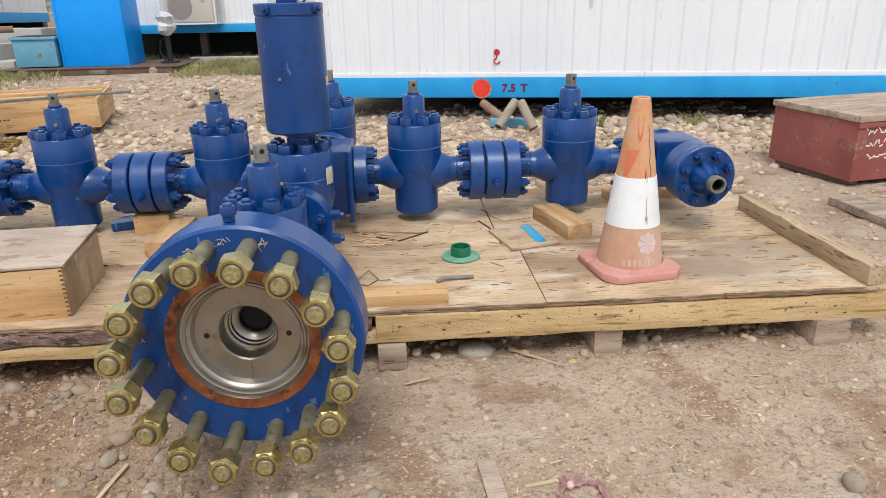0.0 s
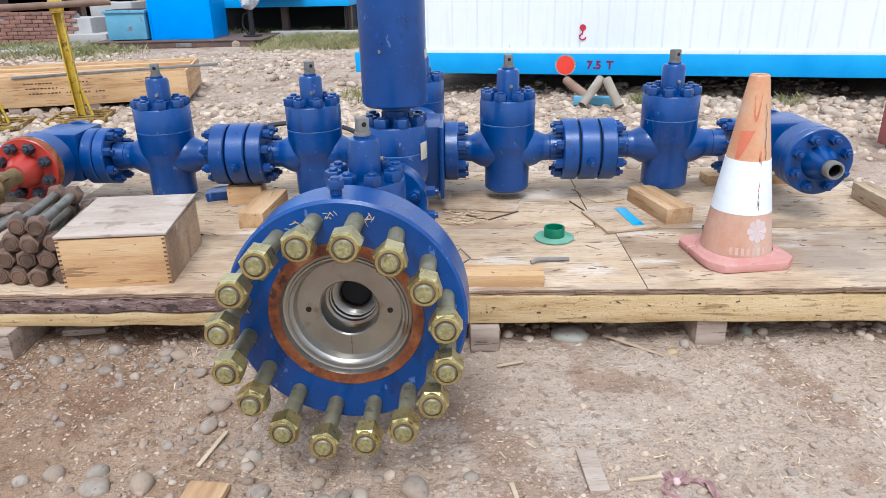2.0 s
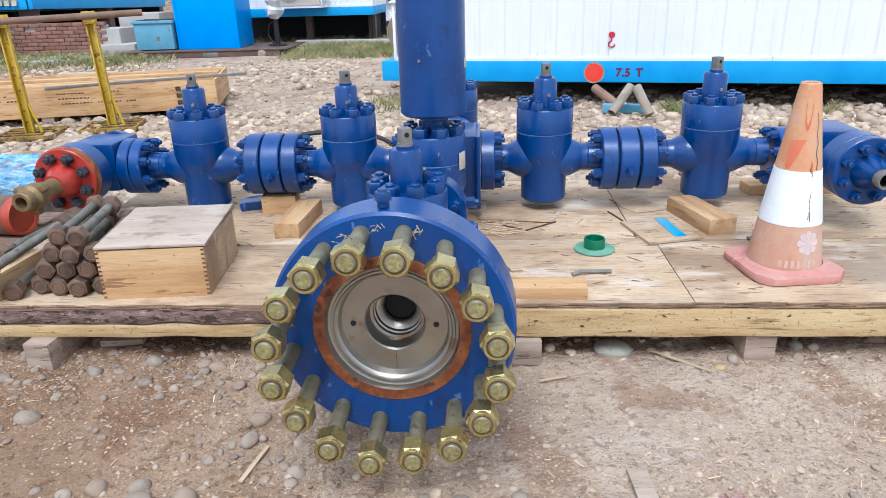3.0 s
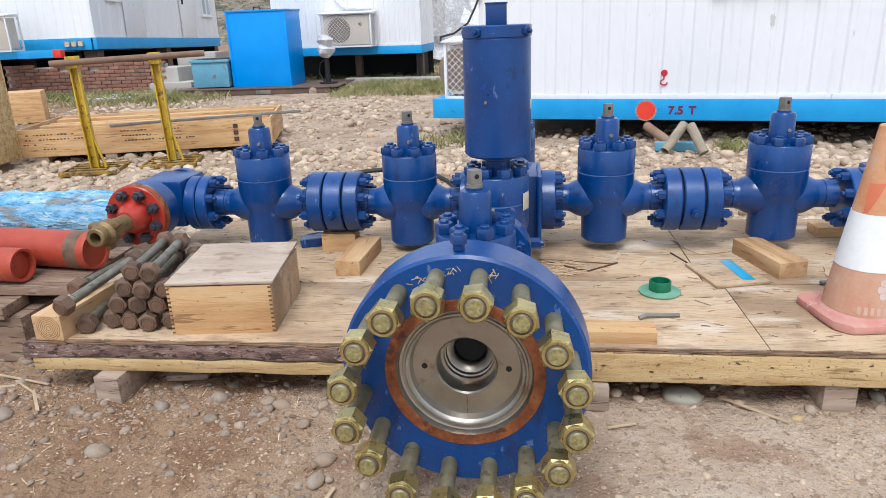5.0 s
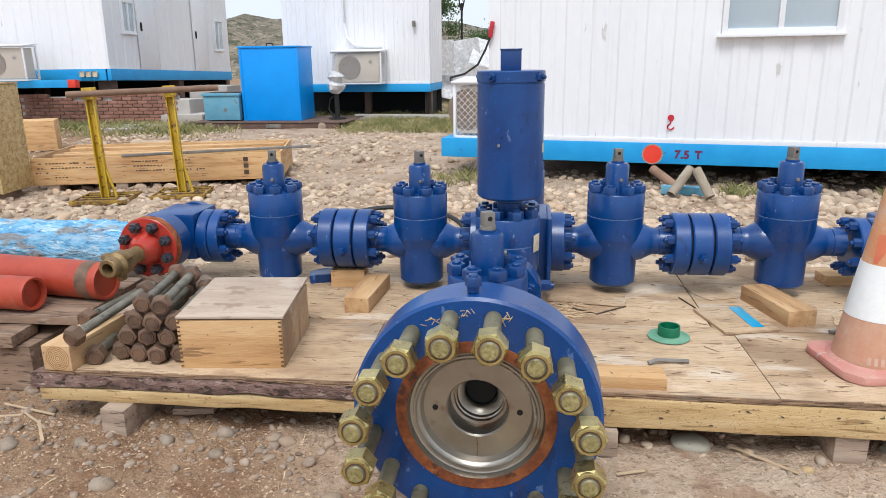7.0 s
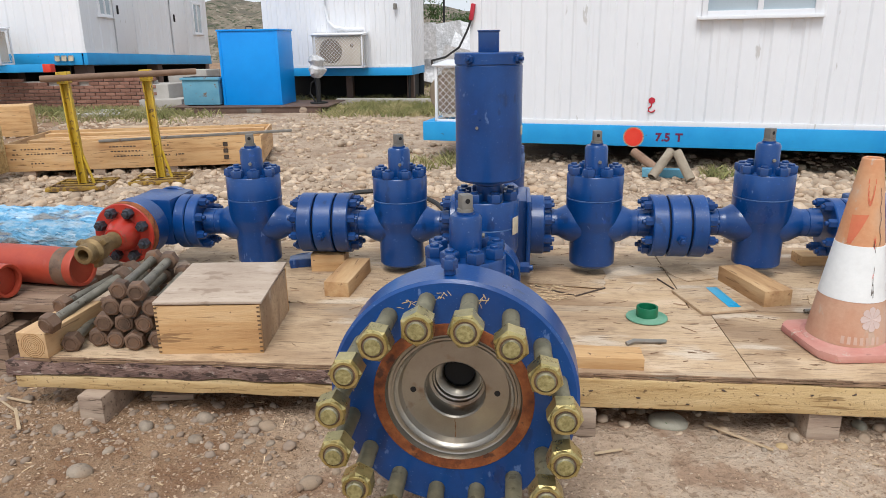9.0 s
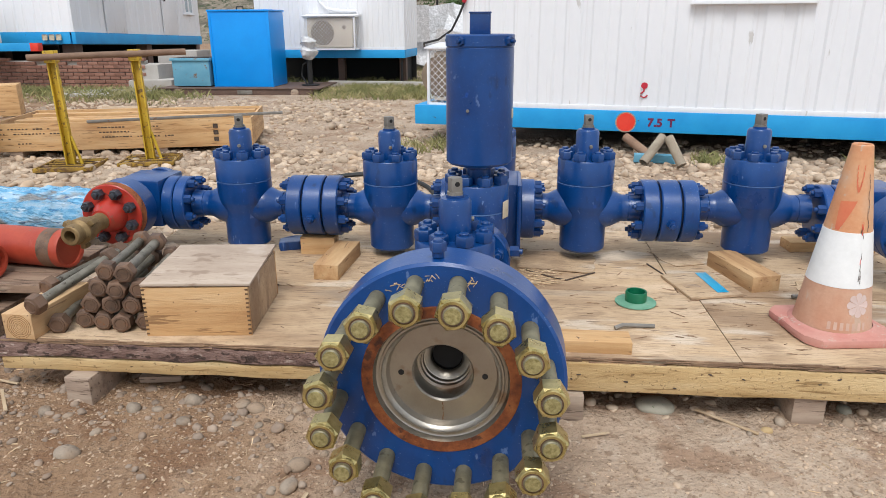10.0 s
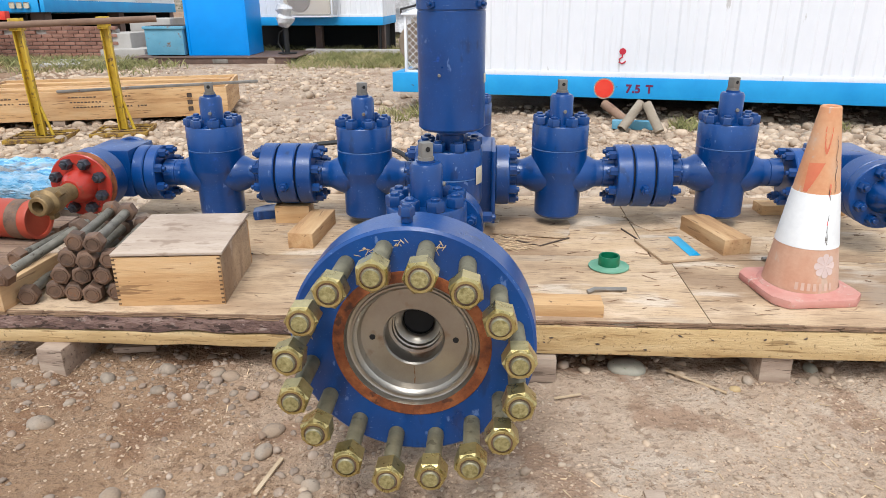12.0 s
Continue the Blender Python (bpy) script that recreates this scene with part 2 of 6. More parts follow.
TANKBLUE = mat("azure_paint", [(0.0, 0.25, 0.76), (0.004, 0.31, 0.86)], 1.5, rough=0.35, bump=0.06, fine=20, vary=0.05, wear=(0.008, 0.19, 0.6), wear_at=0.7)
PALEBLUE = mat("faded_blue_paint", [(0.10, 0.30, 0.42), (0.16, 0.38, 0.5)], 3, rough=0.6, bump=0.15, wear=(0.2, 0.13, 0.08), wear_at=0.6)
# Plain black for posts and handles; under the cabins it paints the shade.
BLACK = mat("black_paint_and_shade", [(0.006, 0.006, 0.006), (0.015, 0.014, 0.013)], 3, rough=0.8, bump=0.1)
RED = mat("orange_red_paint", [(0.3, 0.035, 0.018), (0.44, 0.07, 0.03)], 5, rough=0.5, bump=0.2, fine=60, vary=0.15, wear=(0.2, 0.1, 0.07), wear_at=0.64, layers=(((0.07, 0.04, 0.035), 11, (1, 1, 1), 0.68, 0.02, 0.9), ((0.5, 0.2, 0.13), 4, (1, 1, 3), 0.6, 0.1, 0.5)))
REDFL = mat("red_flange_paint", [(0.34, 0.018, 0.01), (0.46, 0.04, 0.02)], 8, rough=0.4, bump=0.2, wear=(0.22, 0.08, 0.04), wear_at=0.6, coat=0.2, layers=(((0.05, 0.025, 0.02), 18, (1, 1, 1), 0.64, 0.04, 0.85),))
REDBOX = mat("faded_red_paint", [(0.22, 0.055, 0.045), (0.32, 0.1, 0.085)], 3, rough=0.8, bump=0.25, fine=50, vary=0.15, wear=(0.28, 0.17, 0.13), wear_at=0.58, layers=(((0.1, 0.06, 0.05), 9, (1, 1, 0.4), 0.62, 0.06, 0.6), ((0.45, 0.3, 0.24), 24, (1, 1, 1), 0.68, 0.03, 0.6)))
SIGNRED = mat("signal_red", [(0.7, 0.03, 0.015), (0.75, 0.06, 0.03)], 5, rough=0.5, bump=0)
YELLOW = mat("yellow_paint", [(0.45, 0.28, 0.015), (0.6, 0.41, 0.03)], 7, rough=0.55, bump=0.25, fine=70, wear=(0.16, 0.09, 0.03), wear_at=0.57, layers=(((0.1, 0.055, 0.02), 16, (1, 1, 1), 0.62, 0.05, 0.8),))
DIRTYYELLOW = mat("rust_stained_yellow", [(0.2, 0.11, 0.02), (0.42, 0.26, 0.03)], 6, rough=0.7, bump=0.3, fine=70, vary=0.2, wear=(0.12, 0.06, 0.025), wear_at=0.5, layers=(((0.3, 0.2, 0.12), 9, (1, 1, 1), 0.58, 0.06, 0.7),))
EDGEWOOD = mat("weathered_edge_beam", [(0.3, 0.2, 0.11), (0.43, 0.3, 0.17), (0.5, 0.38, 0.25)], 2.0, (7, 1, 7), rough=0.88, bump=0.55, fine=25, vary=0.22, wear=(0.2, 0.125, 0.07), wear_at=0.58, layers=(((0.1, 0.06, 0.035), 5, (18, 1.5, 18), 0.6, 0.03, 0.8),))
# Rust brown of the pipe on stands; also a shaded tone for one support pipe.
RUST_SHADE_PIPE = mat("rusty_and_shaded_pipe", [(0.16, 0.09, 0.055), (0.28, 0.18, 0.12)], 5, rough=0.8, bump=0.3, vary=0.2)
BROWNSTEEL = mat("brown_steel", [(0.09, 0.055, 0.04), (0.16, 0.1, 0.075)], 3, rough=0.7, bump=0.2, wear=(0.28, 0.18, 0.12), wear_at=0.62)
GREYSTEEL = mat("grey_galvanised", [(0.15, 0.14, 0.12), (0.28, 0.26, 0.23)], 6, rough=0.55, metal=0.35, bump=0.2, wear=(0.17, 0.09, 0.05), wear_at=0.6)
BRASS = mat("dirty_brass", [(0.16, 0.1, 0.04), (0.32, 0.22, 0.1)], 22, rough=0.55, metal=0.5, bump=0.35, fine=120, wear=(0.1, 0.06, 0.03), wear_at=0.6)
TARP = mat("blue_plastic_wrap", [(0.07, 0.25, 0.46), (0.17, 0.42, 0.63), (0.45, 0.58, 0.68)], 7, (3, 3, 1), rough=0.28, bump=1.0, fine=16, vary=0.25, bump_dist=0.03, layers=(((0.62, 0.72, 0.8), 9, (5, 5, 1), 0.6, 0.03, 0.7), ((0.24, 0.19, 0.14), 3, (2, 2, 1), 0.56, 0.06, 0.8), ((0.02, 0.1, 0.25), 10, (5, 5, 1), 0.62, 0.03, 0.8)))
OSB = mat("strand_board", [(0.3, 0.19, 0.075), (0.5, 0.36, 0.16), (0.62, 0.5, 0.28)], 26, (1, 1, 1), rough=0.75, bump=0.5, fine=50, vary=0.3, layers=(((0.16, 0.09, 0.04), 30, (1, 1, 2.5), 0.62, 0.03, 0.8),))
CREAM = mat("cream_plastic", [(0.56, 0.48, 0.37), (0.63, 0.55, 0.44)], 3, rough=0.5, bump=0.03, wear=(0.42, 0.34, 0.25), wear_at=0.66)
GREYFAN = mat("brown_grille", [(0.17, 0.125, 0.085), (0.26, 0.2, 0.14)], 6, rough=0.6, bump=0.1)
BRICK = mat("brick", [(0.2, 0.09, 0.06), (0.32, 0.17, 0.12)], 5, rough=0.9, bump=0.4, vary=0.3)
CONCRETE = mat("pale_concrete", [(0.36, 0.33, 0.29), (0.46, 0.43, 0.39)], 2, rough=0.9, bump=0.3, vary=0.15)
GRASS = mat("dry_grass", [(0.09, 0.11, 0.03), (0.2, 0.19, 0.075), (0.34, 0.29, 0.15)], 2, rough=0.9, bump=0, vary=0.1, island=True)
LEAF = mat("leaf", [(0.03, 0.06, 0.015), (0.06, 0.11, 0.03)], 3, rough=0.7, bump=0, vary=0.1, island=True)
BARKTREE = mat("tree_bark", [(0.08, 0.06, 0.04), (0.14, 0.1, 0.07)], 5, rough=0.95, bump=0.5)
HILL = mat("rocky_hill", [(0.06, 0.055, 0.04), (0.15, 0.125, 0.09), (0.24, 0.2, 0.15)], 0.6, rough=0.95, bump=0.8, fine=2.5, vary=0.35, wear=(0.045, 0.055, 0.025), wear_at=0.52, bump_dist=0.3, layers=(((0.3, 0.26, 0.2), 2.2, (1, 1, 1), 0.6, 0.05, 0.7),))
BLUETAPE = mat("blue_tape", [(0.02, 0.28, 0.5), (0.04, 0.36, 0.58)], 9, rough=0.3, bump=0.05)
INK = mat("dark_ink", [(0.06, 0.04, 0.03), (0.1, 0.07, 0.05)], 30, rough=0.8, bump=0)
CHALK = mat("white_paint_marks", [(0.7, 0.62, 0.55), (0.8, 0.75, 0.68)], 20, rough=0.8, bump=0)
GLASS = mat("window_glass", [(0.42, 0.5, 0.55), (0.5, 0.57, 0.61)], 1, rough=0.08, bump=0, rough_vary=0.02, coat=0.5)
RUBBER = mat("black_rubber", [(0.02, 0.02, 0.02), (0.035, 0.034, 0.033)], 6, rough=0.6, bump=0.1)
TAG = mat("paper_tag", [(0.5, 0.42, 0.28), (0.62, 0.56, 0.44)], 30, rough=0.7, bump=0)
FOIL = mat("crumpled_plastic", [(0.5, 0.5, 0.5), (0.75, 0.75, 0.76)], 9, rough=0.25, bump=0.9, fine=18, bump_dist=0.03)
PINKCLOTH = mat("pink_rag", [(0.56, 0.34, 0.31), (0.68, 0.46, 0.42)], 14, rough=0.9, bump=0.3)

CHALKTAN = mat("chipped_primer", [(0.4, 0.26, 0.12), (0.58, 0.45, 0.28)], 40, rough=0.8, bump=0)
EMBLEM = mat("pale_pink_print", [(0.6, 0.45, 0.4), (0.66, 0.53, 0.48)], 20, rough=0.7, bump=0)
EMBOSS = mat("dusty_embossed_rubber", [(0.55, 0.36, 0.27), (0.6, 0.42, 0.33)], 20, rough=0.75, bump=0)
HOOKRED = mat("crimson_paint", [(0.42, 0.012, 0.03), (0.48, 0.02, 0.04)], 9, rough=0.6, bump=0)
STONE_D = mat("brown_river_stone", [(0.13, 0.095, 0.07), (0.23, 0.175, 0.13), (0.32, 0.25, 0.19)], 7, rough=0.85, bump=0.4, fine=70, vary=0.14, island=True, layers=(((0.2, 0.13, 0.08), 9, (1, 1, 1), 0.5, 0.12, 0.7),))
LID = mat("grey_plywood", [(0.38, 0.285, 0.21), (0.48, 0.375, 0.285), (0.56, 0.455, 0.36)], 2.5, (1, 4, 4), rough=0.85, bump=0.4, fine=40, vary=0.18, layers=(((0.25, 0.17, 0.115), 7, (1, 1.5, 1), 0.6, 0.04, 0.6), ((0.6, 0.5, 0.41), 5, (1, 1, 1), 0.6, 0.05, 0.5), ((0.2, 0.13, 0.085), 12, (1, 14, 14), 0.62, 0.03, 0.6)))
DIRTCLOD = mat("soil_clod", [(0.27, 0.19, 0.125), (0.4, 0.3, 0.21)], 3, rough=0.95, bump=0.2, vary=0.1, island=True)
ROCK = mat("dusty_river_stone", [(0.19, 0.15, 0.11), (0.3, 0.24, 0.18), (0.38, 0.315, 0.24)], 14, rough=0.88, bump=0.4, fine=160, vary=0.36, layers=(((0.33, 0.235, 0.155), 9, (1, 1, 1), 0.45, 0.14, 0.8), ((0.12, 0.085, 0.06), 60, (1, 1, 1), 0.63, 0.05, 0.6)))
DARKCLOD = mat("damp_soil_clod", [(0.17, 0.11, 0.07), (0.3, 0.21, 0.14)], 3, rough=0.95, bump=0.2, vary=0.1, island=True)
ROCK_G = mat("greenish_stone", [(0.3, 0.285, 0.22), (0.43, 0.4, 0.32)], 16, rough=0.8, bump=0.25, fine=160, wear=(0.13, 0.17, 0.08), wear_at=0.62)
ROCK_Y = mat("ochre_stone", [(0.42, 0.29, 0.13), (0.5, 0.37, 0.2)], 16, rough=0.8, bump=0.2, fine=160)
CHIPPLAIN = mat("pale_splinter", [(0.4, 0.28, 0.16), (0.55, 0.43, 0.29)], 9, (1, 6, 6), rough=0.8, bump=0.2)
CHIPDARK = mat("dark_sliver", [(0.13, 0.075, 0.045), (0.3, 0.2, 0.12)], 9, rough=0.9, bump=0.1, island=True)


def damp_soil(m):
    """Browner, damper soil at one end of the yard, with a ragged edge."""
    n, l = m.node_tree.nodes, m.node_tree.links
    hs = [k for k in n if k.type == "HUE_SAT"][0]
    src = hs.inputs["Color"].links[0].from_socket
    tc = n.new("ShaderNodeTexCoord")
    sp = n.new("ShaderNodeSeparateXYZ")
    l.new(tc.outputs["Object"], sp.inputs[0])
    nz = n.new("ShaderNodeTexNoise")
    nz.inputs["Scale"].default_value, nz.inputs["Detail"].default_value = 2.2, 8.0
    l.new(tc.outputs["Object"], nz.inputs["Vector"])
    add = n.new("ShaderNodeMath")
    add.operation = "MULTIPLY_ADD"
    add.inputs[1].default_value = -3.2
    l.new(nz.outputs[0], add.inputs[0])
    l.new(sp.outputs[0], add.inputs[2])
    fade = n.new("ShaderNodeMapRange")
    fade.inputs[1].default_value, fade.inputs[2].default_value = 3.3, 4.3
    fade.inputs[3].default_value, fade.inputs[4].default_value = 0.0, 6.0
    l.new(sp.outputs[1], fade.inputs[0])
    edge = n.new("ShaderNodeMath")
    l.new(add.outputs[0], edge.inputs[0])
    l.new(fade.outputs[0], edge.inputs[1])
    rmp = n.new("ShaderNodeMapRange")
    rmp.inputs[1].default_value, rmp.inputs[2].default_value = -1.6, -2.7
    rmp.inputs[3].default_value, rmp.inputs[4].default_value = 0.0, 0.9
    l.new(edge.outputs[0], rmp.inputs[0])
    mx = n.new("ShaderNodeMixRGB")
    mx.blend_type = "MULTIPLY"
    l.new(rmp.outputs[0], mx.inputs[0])
    l.new(src, mx.inputs[1])
    mx.inputs[2].default_value = (0.66, 0.54, 0.42, 1)
    l.new(mx.outputs[0], hs.inputs["Color"])


damp_soil(DIRT)

# ---- mesh helpers ----
def add_box(bm, size, at=(0, 0, 0), bevel=0.0, turn=None):
    r = bmesh.ops.create_cube(bm, size=1.0)
    vs = r["verts"]
    bmesh.ops.scale(bm, vec=size, verts=vs)
    if bevel:
        es = list({e for v in vs for e in v.link_edges})
        out = bmesh.ops.bevel(bm, geom=es, offset=bevel, segments=2, affect="EDGES", profile=0.6)
        vs = list({v for f in out["faces"] for v in f.verts} | {v for v in vs if v.is_valid})
    m = Matrix.Translation(at)
    if turn is not None:
        m = m @ turn
    bmesh.ops.transform(bm, matrix=m, verts=vs)
    return vs


AX = {"z": Matrix.Identity(4), "x": pose(0, 0, 0, 0, 90, 0), "y": pose(0, 0, 0, -90, 0, 0), "-y": pose(0, 0, 0, 90, 0, 0), "-x": pose(0, 0, 0, 0, -90, 0)}


def add_lathe(bm, profile, segs=32, at=(0, 0, 0), axis="z", turn=None, phase=0.0):
    """Revolves (radius, height) pairs round the axis; a radius of 0 closes the end."""
    m = Matrix.Translation(at) @ (turn if turn is not None else AX[axis])
    rings = []
    for r, h in profile:
        if r <= 1e-6:
            rings.append([bm.verts.new(m @ Vector((0, 0, h)))])
        else:
            rings.append([bm.verts.new(m @ Vector((r * math.cos(phase + 2 * math.pi * i / segs), r * math.sin(phase + 2 * math.pi * i / segs), h))) for i in range(segs)])
    for a, b in zip(rings, rings[1:]):
        for i in range(segs):
            j = (i + 1) % segs
            if len(a) == 1 and len(b) == 1:
                break
            if len(a) == 1:
                bm.faces.new((a[0], b[j], b[i]))
            elif len(b) == 1:
                bm.faces.new((a[i], a[j], b[0]))
            else:
                bm.faces.new((a[i], a[j], b[j], b[i]))


def rod(r, h, c=0.0):
    c = c or min(r, h) * 0.12
    return [(0, 0), (r - c, 0), (r, c), (r, h - c), (r - c, h), (0, h)]


def mesh(bm, material, angle=35):
    bmesh.ops.recalc_face_normals(bm, faces=bm.faces[:])
    me = bpy.data.meshes.new("mesh")
    bm.to_mesh(me)
    bm.free()
    me.materials.append(material)
    for p in me.polygons:
        p.use_smooth = True
    me.set_sharp_from_angle(angle=radians(angle))
    return me


def lathe_mesh(profile, material, segs=32, axis="z", phase=0.0):
    bm = bmesh.new()
    add_lathe(bm, profile, segs, axis=axis, phase=phase)
    return mesh(bm, material)


def box_mesh(size, material, bevel=0.004, at=(0, 0, 0)):
    bm = bmesh.new()
    add_box(bm, size, at, bevel)
    return mesh(bm, material, 50)


def put(name, data, parent=None, m=None, label=""):
    ob = new(name, data)
    if parent:
        ob.parent = parent
    if m is not None:
        ob.matrix_basis = m
    if label:
        ob["label"] = label
    return ob


def part(name, bm, material, parent, label="", m=None, angle=35):
    return put(name, mesh(bm, material, angle), parent, m, label)


def thing(name, m, label, category, group="", kind=""):
    ob = new(name)
    ob.empty_display_size = 0.1
    ob.matrix_basis = m
    return tagged(ob, label, category, group, kind)


def hex_profile(af, h):
    r = af / 2 / math.cos(math.pi / 6)
    return [(0, 0), (r, 0), (r, h * 0.86), (r * 0.9, h), (0, h)]


def tube(bm, points, r, segs=8, closed_ends=True):
    """A round bar along a list of points."""
    pts = [Vector(p) for p in points]
    rings = []
    for i, p in enumerate(pts):
        d = (pts[min(i + 1, len(pts) - 1)] - pts[max(i - 1, 0)]).normalized()
        q = d.to_track_quat("Z", "Y")
        rings.append([bm.verts.new(p + q @ Vector((r * math.cos(2 * math.pi * k / segs), r * math.sin(2 * math.pi * k / segs), 0))) for k in range(segs)])
    for a, b in zip(rings, rings[1:]):
        for k in range(segs):
            bm.faces.new((a[k], a[(k + 1) % segs], b[(k + 1) % segs], b[k]))
    if closed_ends:
        bm.faces.new(rings[0][::-1])
        bm.faces.new(rings[-1])


def roughen(bm, amount, scale=8.0, seed=0.0):
    for v in bm.verts:
        v.co += noise.noise_vector(v.co * scale + Vector((seed, seed * 1.7, seed * 0.3))) * amount


# ---- ground ----
def spread(fine_from, fine_to, step, limit, grow):
    a = list(np.arange(fine_from, fine_to, step))
    for sign in (1, -1):
        d, v = step, a[-1] if sign > 0 else a[0]
        while abs(v) < limit:
            d *= grow if abs(v) < 9 else 1.4
            v += sign * d
            a.append(v) if sign > 0 else a.insert(0, v)
    return np.array(a)


def ground_z(x, y):
    p = Vector((x, y, 0))
    near = 1.0 / (1.0 + max(0.0, math.hypot(x, y - 3) - 8) * 0.3)
    z = 0.016 * noise.noise(p * 0.9) + 0.013 * noise.noise(p * 3.1) + 0.011 * noise.noise(p * 8.0) + 0.008 * noise.noise(p * 19.0)
    z += 0.012 * max(0.0, noise.noise(p * 33.0) - 0.1) * (1 + noise.noise(p * 2.2))
    return z * near - 0.012


gx, gy = spread(-2.5, 2.5, 0.019, 1500, 1.05), spread(1.1, 2.7, 0.019, 1500, 1.03)
gv = [(x, y, ground_z(x, y)) for y in gy for x in gx]
nx = len(gx)
gf = [(j * nx + i, j * nx + i + 1, (j + 1) * nx + i + 1, (j + 1) * nx + i) for j in range(len(gy) - 1) for i in range(nx - 1)]
gm = bpy.data.meshes.new("ground")
gm.from_pydata(gv, [], gf)
gm.materials.append(DIRT)
for p in gm.polygons:
    p.use_smooth = True
ground = tagged(new("ground", gm), "dry brown dirt ground strewn with pebbles and wood chips", "ground", kind="structure")

# ---- timber platform ----
TOP = 0.22
platform = thing("timber_platform", pose(0, 0, 0), "large pallet of weathered plywood sheets nailed on rough pine beams", "pallet")
YF, YB, XL, XR = 2.42, 3.98, -1.93, 2.0
bm = bmesh.new()
add_box(bm, (2.05, 0.095, 0.055), (0, 0, 0), 0.006)
bmesh.ops.subdivide_edges(bm, edges=[e for e in bm.edges if abs(e.verts[0].co.x - e.verts[1].co.x) > 1], cuts=40)
roughen(bm, 0.012, 7)
part("front_beam", bm, BARK, platform, "rough half-round beam with purple-brown bark", pose(-0.98, YF + 0.05, 0.176))
bm = bmesh.new()
add_box(bm, (2.05, 0.09, 0.05), (0, 0, 0), 0.005)
bmesh.ops.subdivide_edges(bm, edges=[e for e in bm.edges if abs(e.verts[0].co.x - e.verts[1].co.x) > 1], cuts=40)
roughen(bm, 0.005, 6)
part("front_beam", bm, BEAMPINE, platform, "pale sawn underside of the bark beam", pose(-0.95, YF + 0.05, 0.118))
bm = bmesh.new()
add_box(bm, (2.0, 0.09, 0.105), (0, 0, 0), 0.006)
bmesh.ops.subdivide_edges(bm, edges=[e for e in bm.edges if abs(e.verts[0].co.x - e.verts[1].co.x) > 1], cuts=30)
roughen(bm, 0.004, 5)
part("front_beam", bm, BEAMPINE, platform, "yellow pine front beam with dark knots", pose(1.06, YF + 0.045, 0.145, 0, 0.4, 0.6))
for k in range(15):
    kx = random.uniform(0.12, 1.98)
    bm = bmesh.new()
    add_lathe(bm, [(0.0055, 0.0), (0.0045, -0.002), (0, -0.0025)], 8, axis="y")
    part("nail_knot", bm, INK, platform, m=pose(kx, YF - 0.0008 + (kx - 1.06) * 0.0105, random.uniform(0.108, 0.185), 0, random.uniform(-25, 25), 0.6) @ Matrix.Diagonal((random.uniform(0.6, 1.7), 1, random.uniform(0.3, 0.7), 1)))
for y in (2.95, 3.45, 3.93):
    put("cross_beam", box_mesh((3.9, 0.09, 0.1), PINE), platform, pose(0.03, y, 0.146))
for x0, x1, y0, y1, dz in ((-1.93, -0.76, YF + 0.01, 3.02, 0), (-0.757, 0.69, YF + 0.012, 3.06, 0.001), (0.694, 1.98, YF + 0.012, 3.03, 0),
                           (-1.93, -0.52, 3.025, 3.98, 0.002), (-0.517, 0.62, 3.065, 3.98, 0), (0.624, 1.98, 3.035, 3.98, 0.002)):
    bm = bmesh.new()
    add_box(bm, (x1 - x0, y1 - y0, 0.018), (0, 0, 0), 0.002)
    put("plywood_sheet", mesh(bm, PLY), platform, pose((x0 + x1) / 2, (y0 + y1) / 2, TOP - 0.009 + dz))
for x, y, s in ((-1.65, 2.48, 0.1), (0.11, 2.498, 0.104), (0.927, 2.545, 0.112), (1.8, 2.52, 0.15), (-1.62, 3.4, 0.11), (0.1, 3.4, 0.1), (0.92, 3.4, 0.12), (1.8, 3.4, 0.14)):
    put("block", box_mesh((s, 0.22, 0.115), GREYWOOD, 0.005), platform, pose(x, y, 0.035, 0, 0, random.uniform(-6, 6)), "short weathered wooden foot block")
bm = bmesh.new()
add_box(bm, (0.075, 1.0, 0.08), (0, 0, 0), 0.005)
bmesh.ops.subdivide_edges(bm, edges=[e for e in bm.edges if e.calc_length() > 0.7], cuts=20)
roughen(bm, 0.006, 8)
part("edge_beam", bm, EDGEWOOD, platform, "weathered edge beam with bolt heads", pose(1.95, 2.93, TOP + 0.04, 0, 0, 1))

bm = bmesh.new()
for k in range(330):
    x = random.uniform(-1.9, 1.96)
    add_box(bm, (random.uniform(0.03, 0.16), 0.004, random.uniform(0.0015, 0.005)), (x, YF + 0.009 - random.uniform(0, 0.006), random.uniform(0.203, 0.221)), 0, pose(0, 0, 0, 0, random.uniform(-2, 2), random.uniform(-2, 2)))
tagged(part("frayed_edge", bm, CHIPDARK, platform, "dark frayed veneer along the front edge"), kind="stuff")

# ---- wellhead tree: one bolted assembly ----
tree = thing("wellhead_tree", pose(0, 0, 0), "navy blue oilfield wellhead valve assembly lying along the pallet", "wellhead")
AXZ = 0.468
bm = bmesh.new()
add_lathe(bm, [(0, -0.203), (0.094, -0.203), (0.107, -0.191), (0.109, -0.04), (0.116, -0.01), (0.128, 0.02), (0.131, 0.035), (0.131, 0.123), (0.127, 0.126), (0.09, 0.127)], 40)
arm = [(0.0, 0.0), (0.098, 0.03), (0.096, 0.095), (0.086, 0.13), (0.068, 0.165), (0.064, 0.175), (0.064, 0.198), (0.061, 0.2), (0.061, 0.203), (0.064, 0.205), (0.066, 0.258)]
add_lathe(bm, arm, 32, axis="x")
add_lathe(bm, arm, 32, axis="-x")
VALVE = mesh(bm, BLUE)
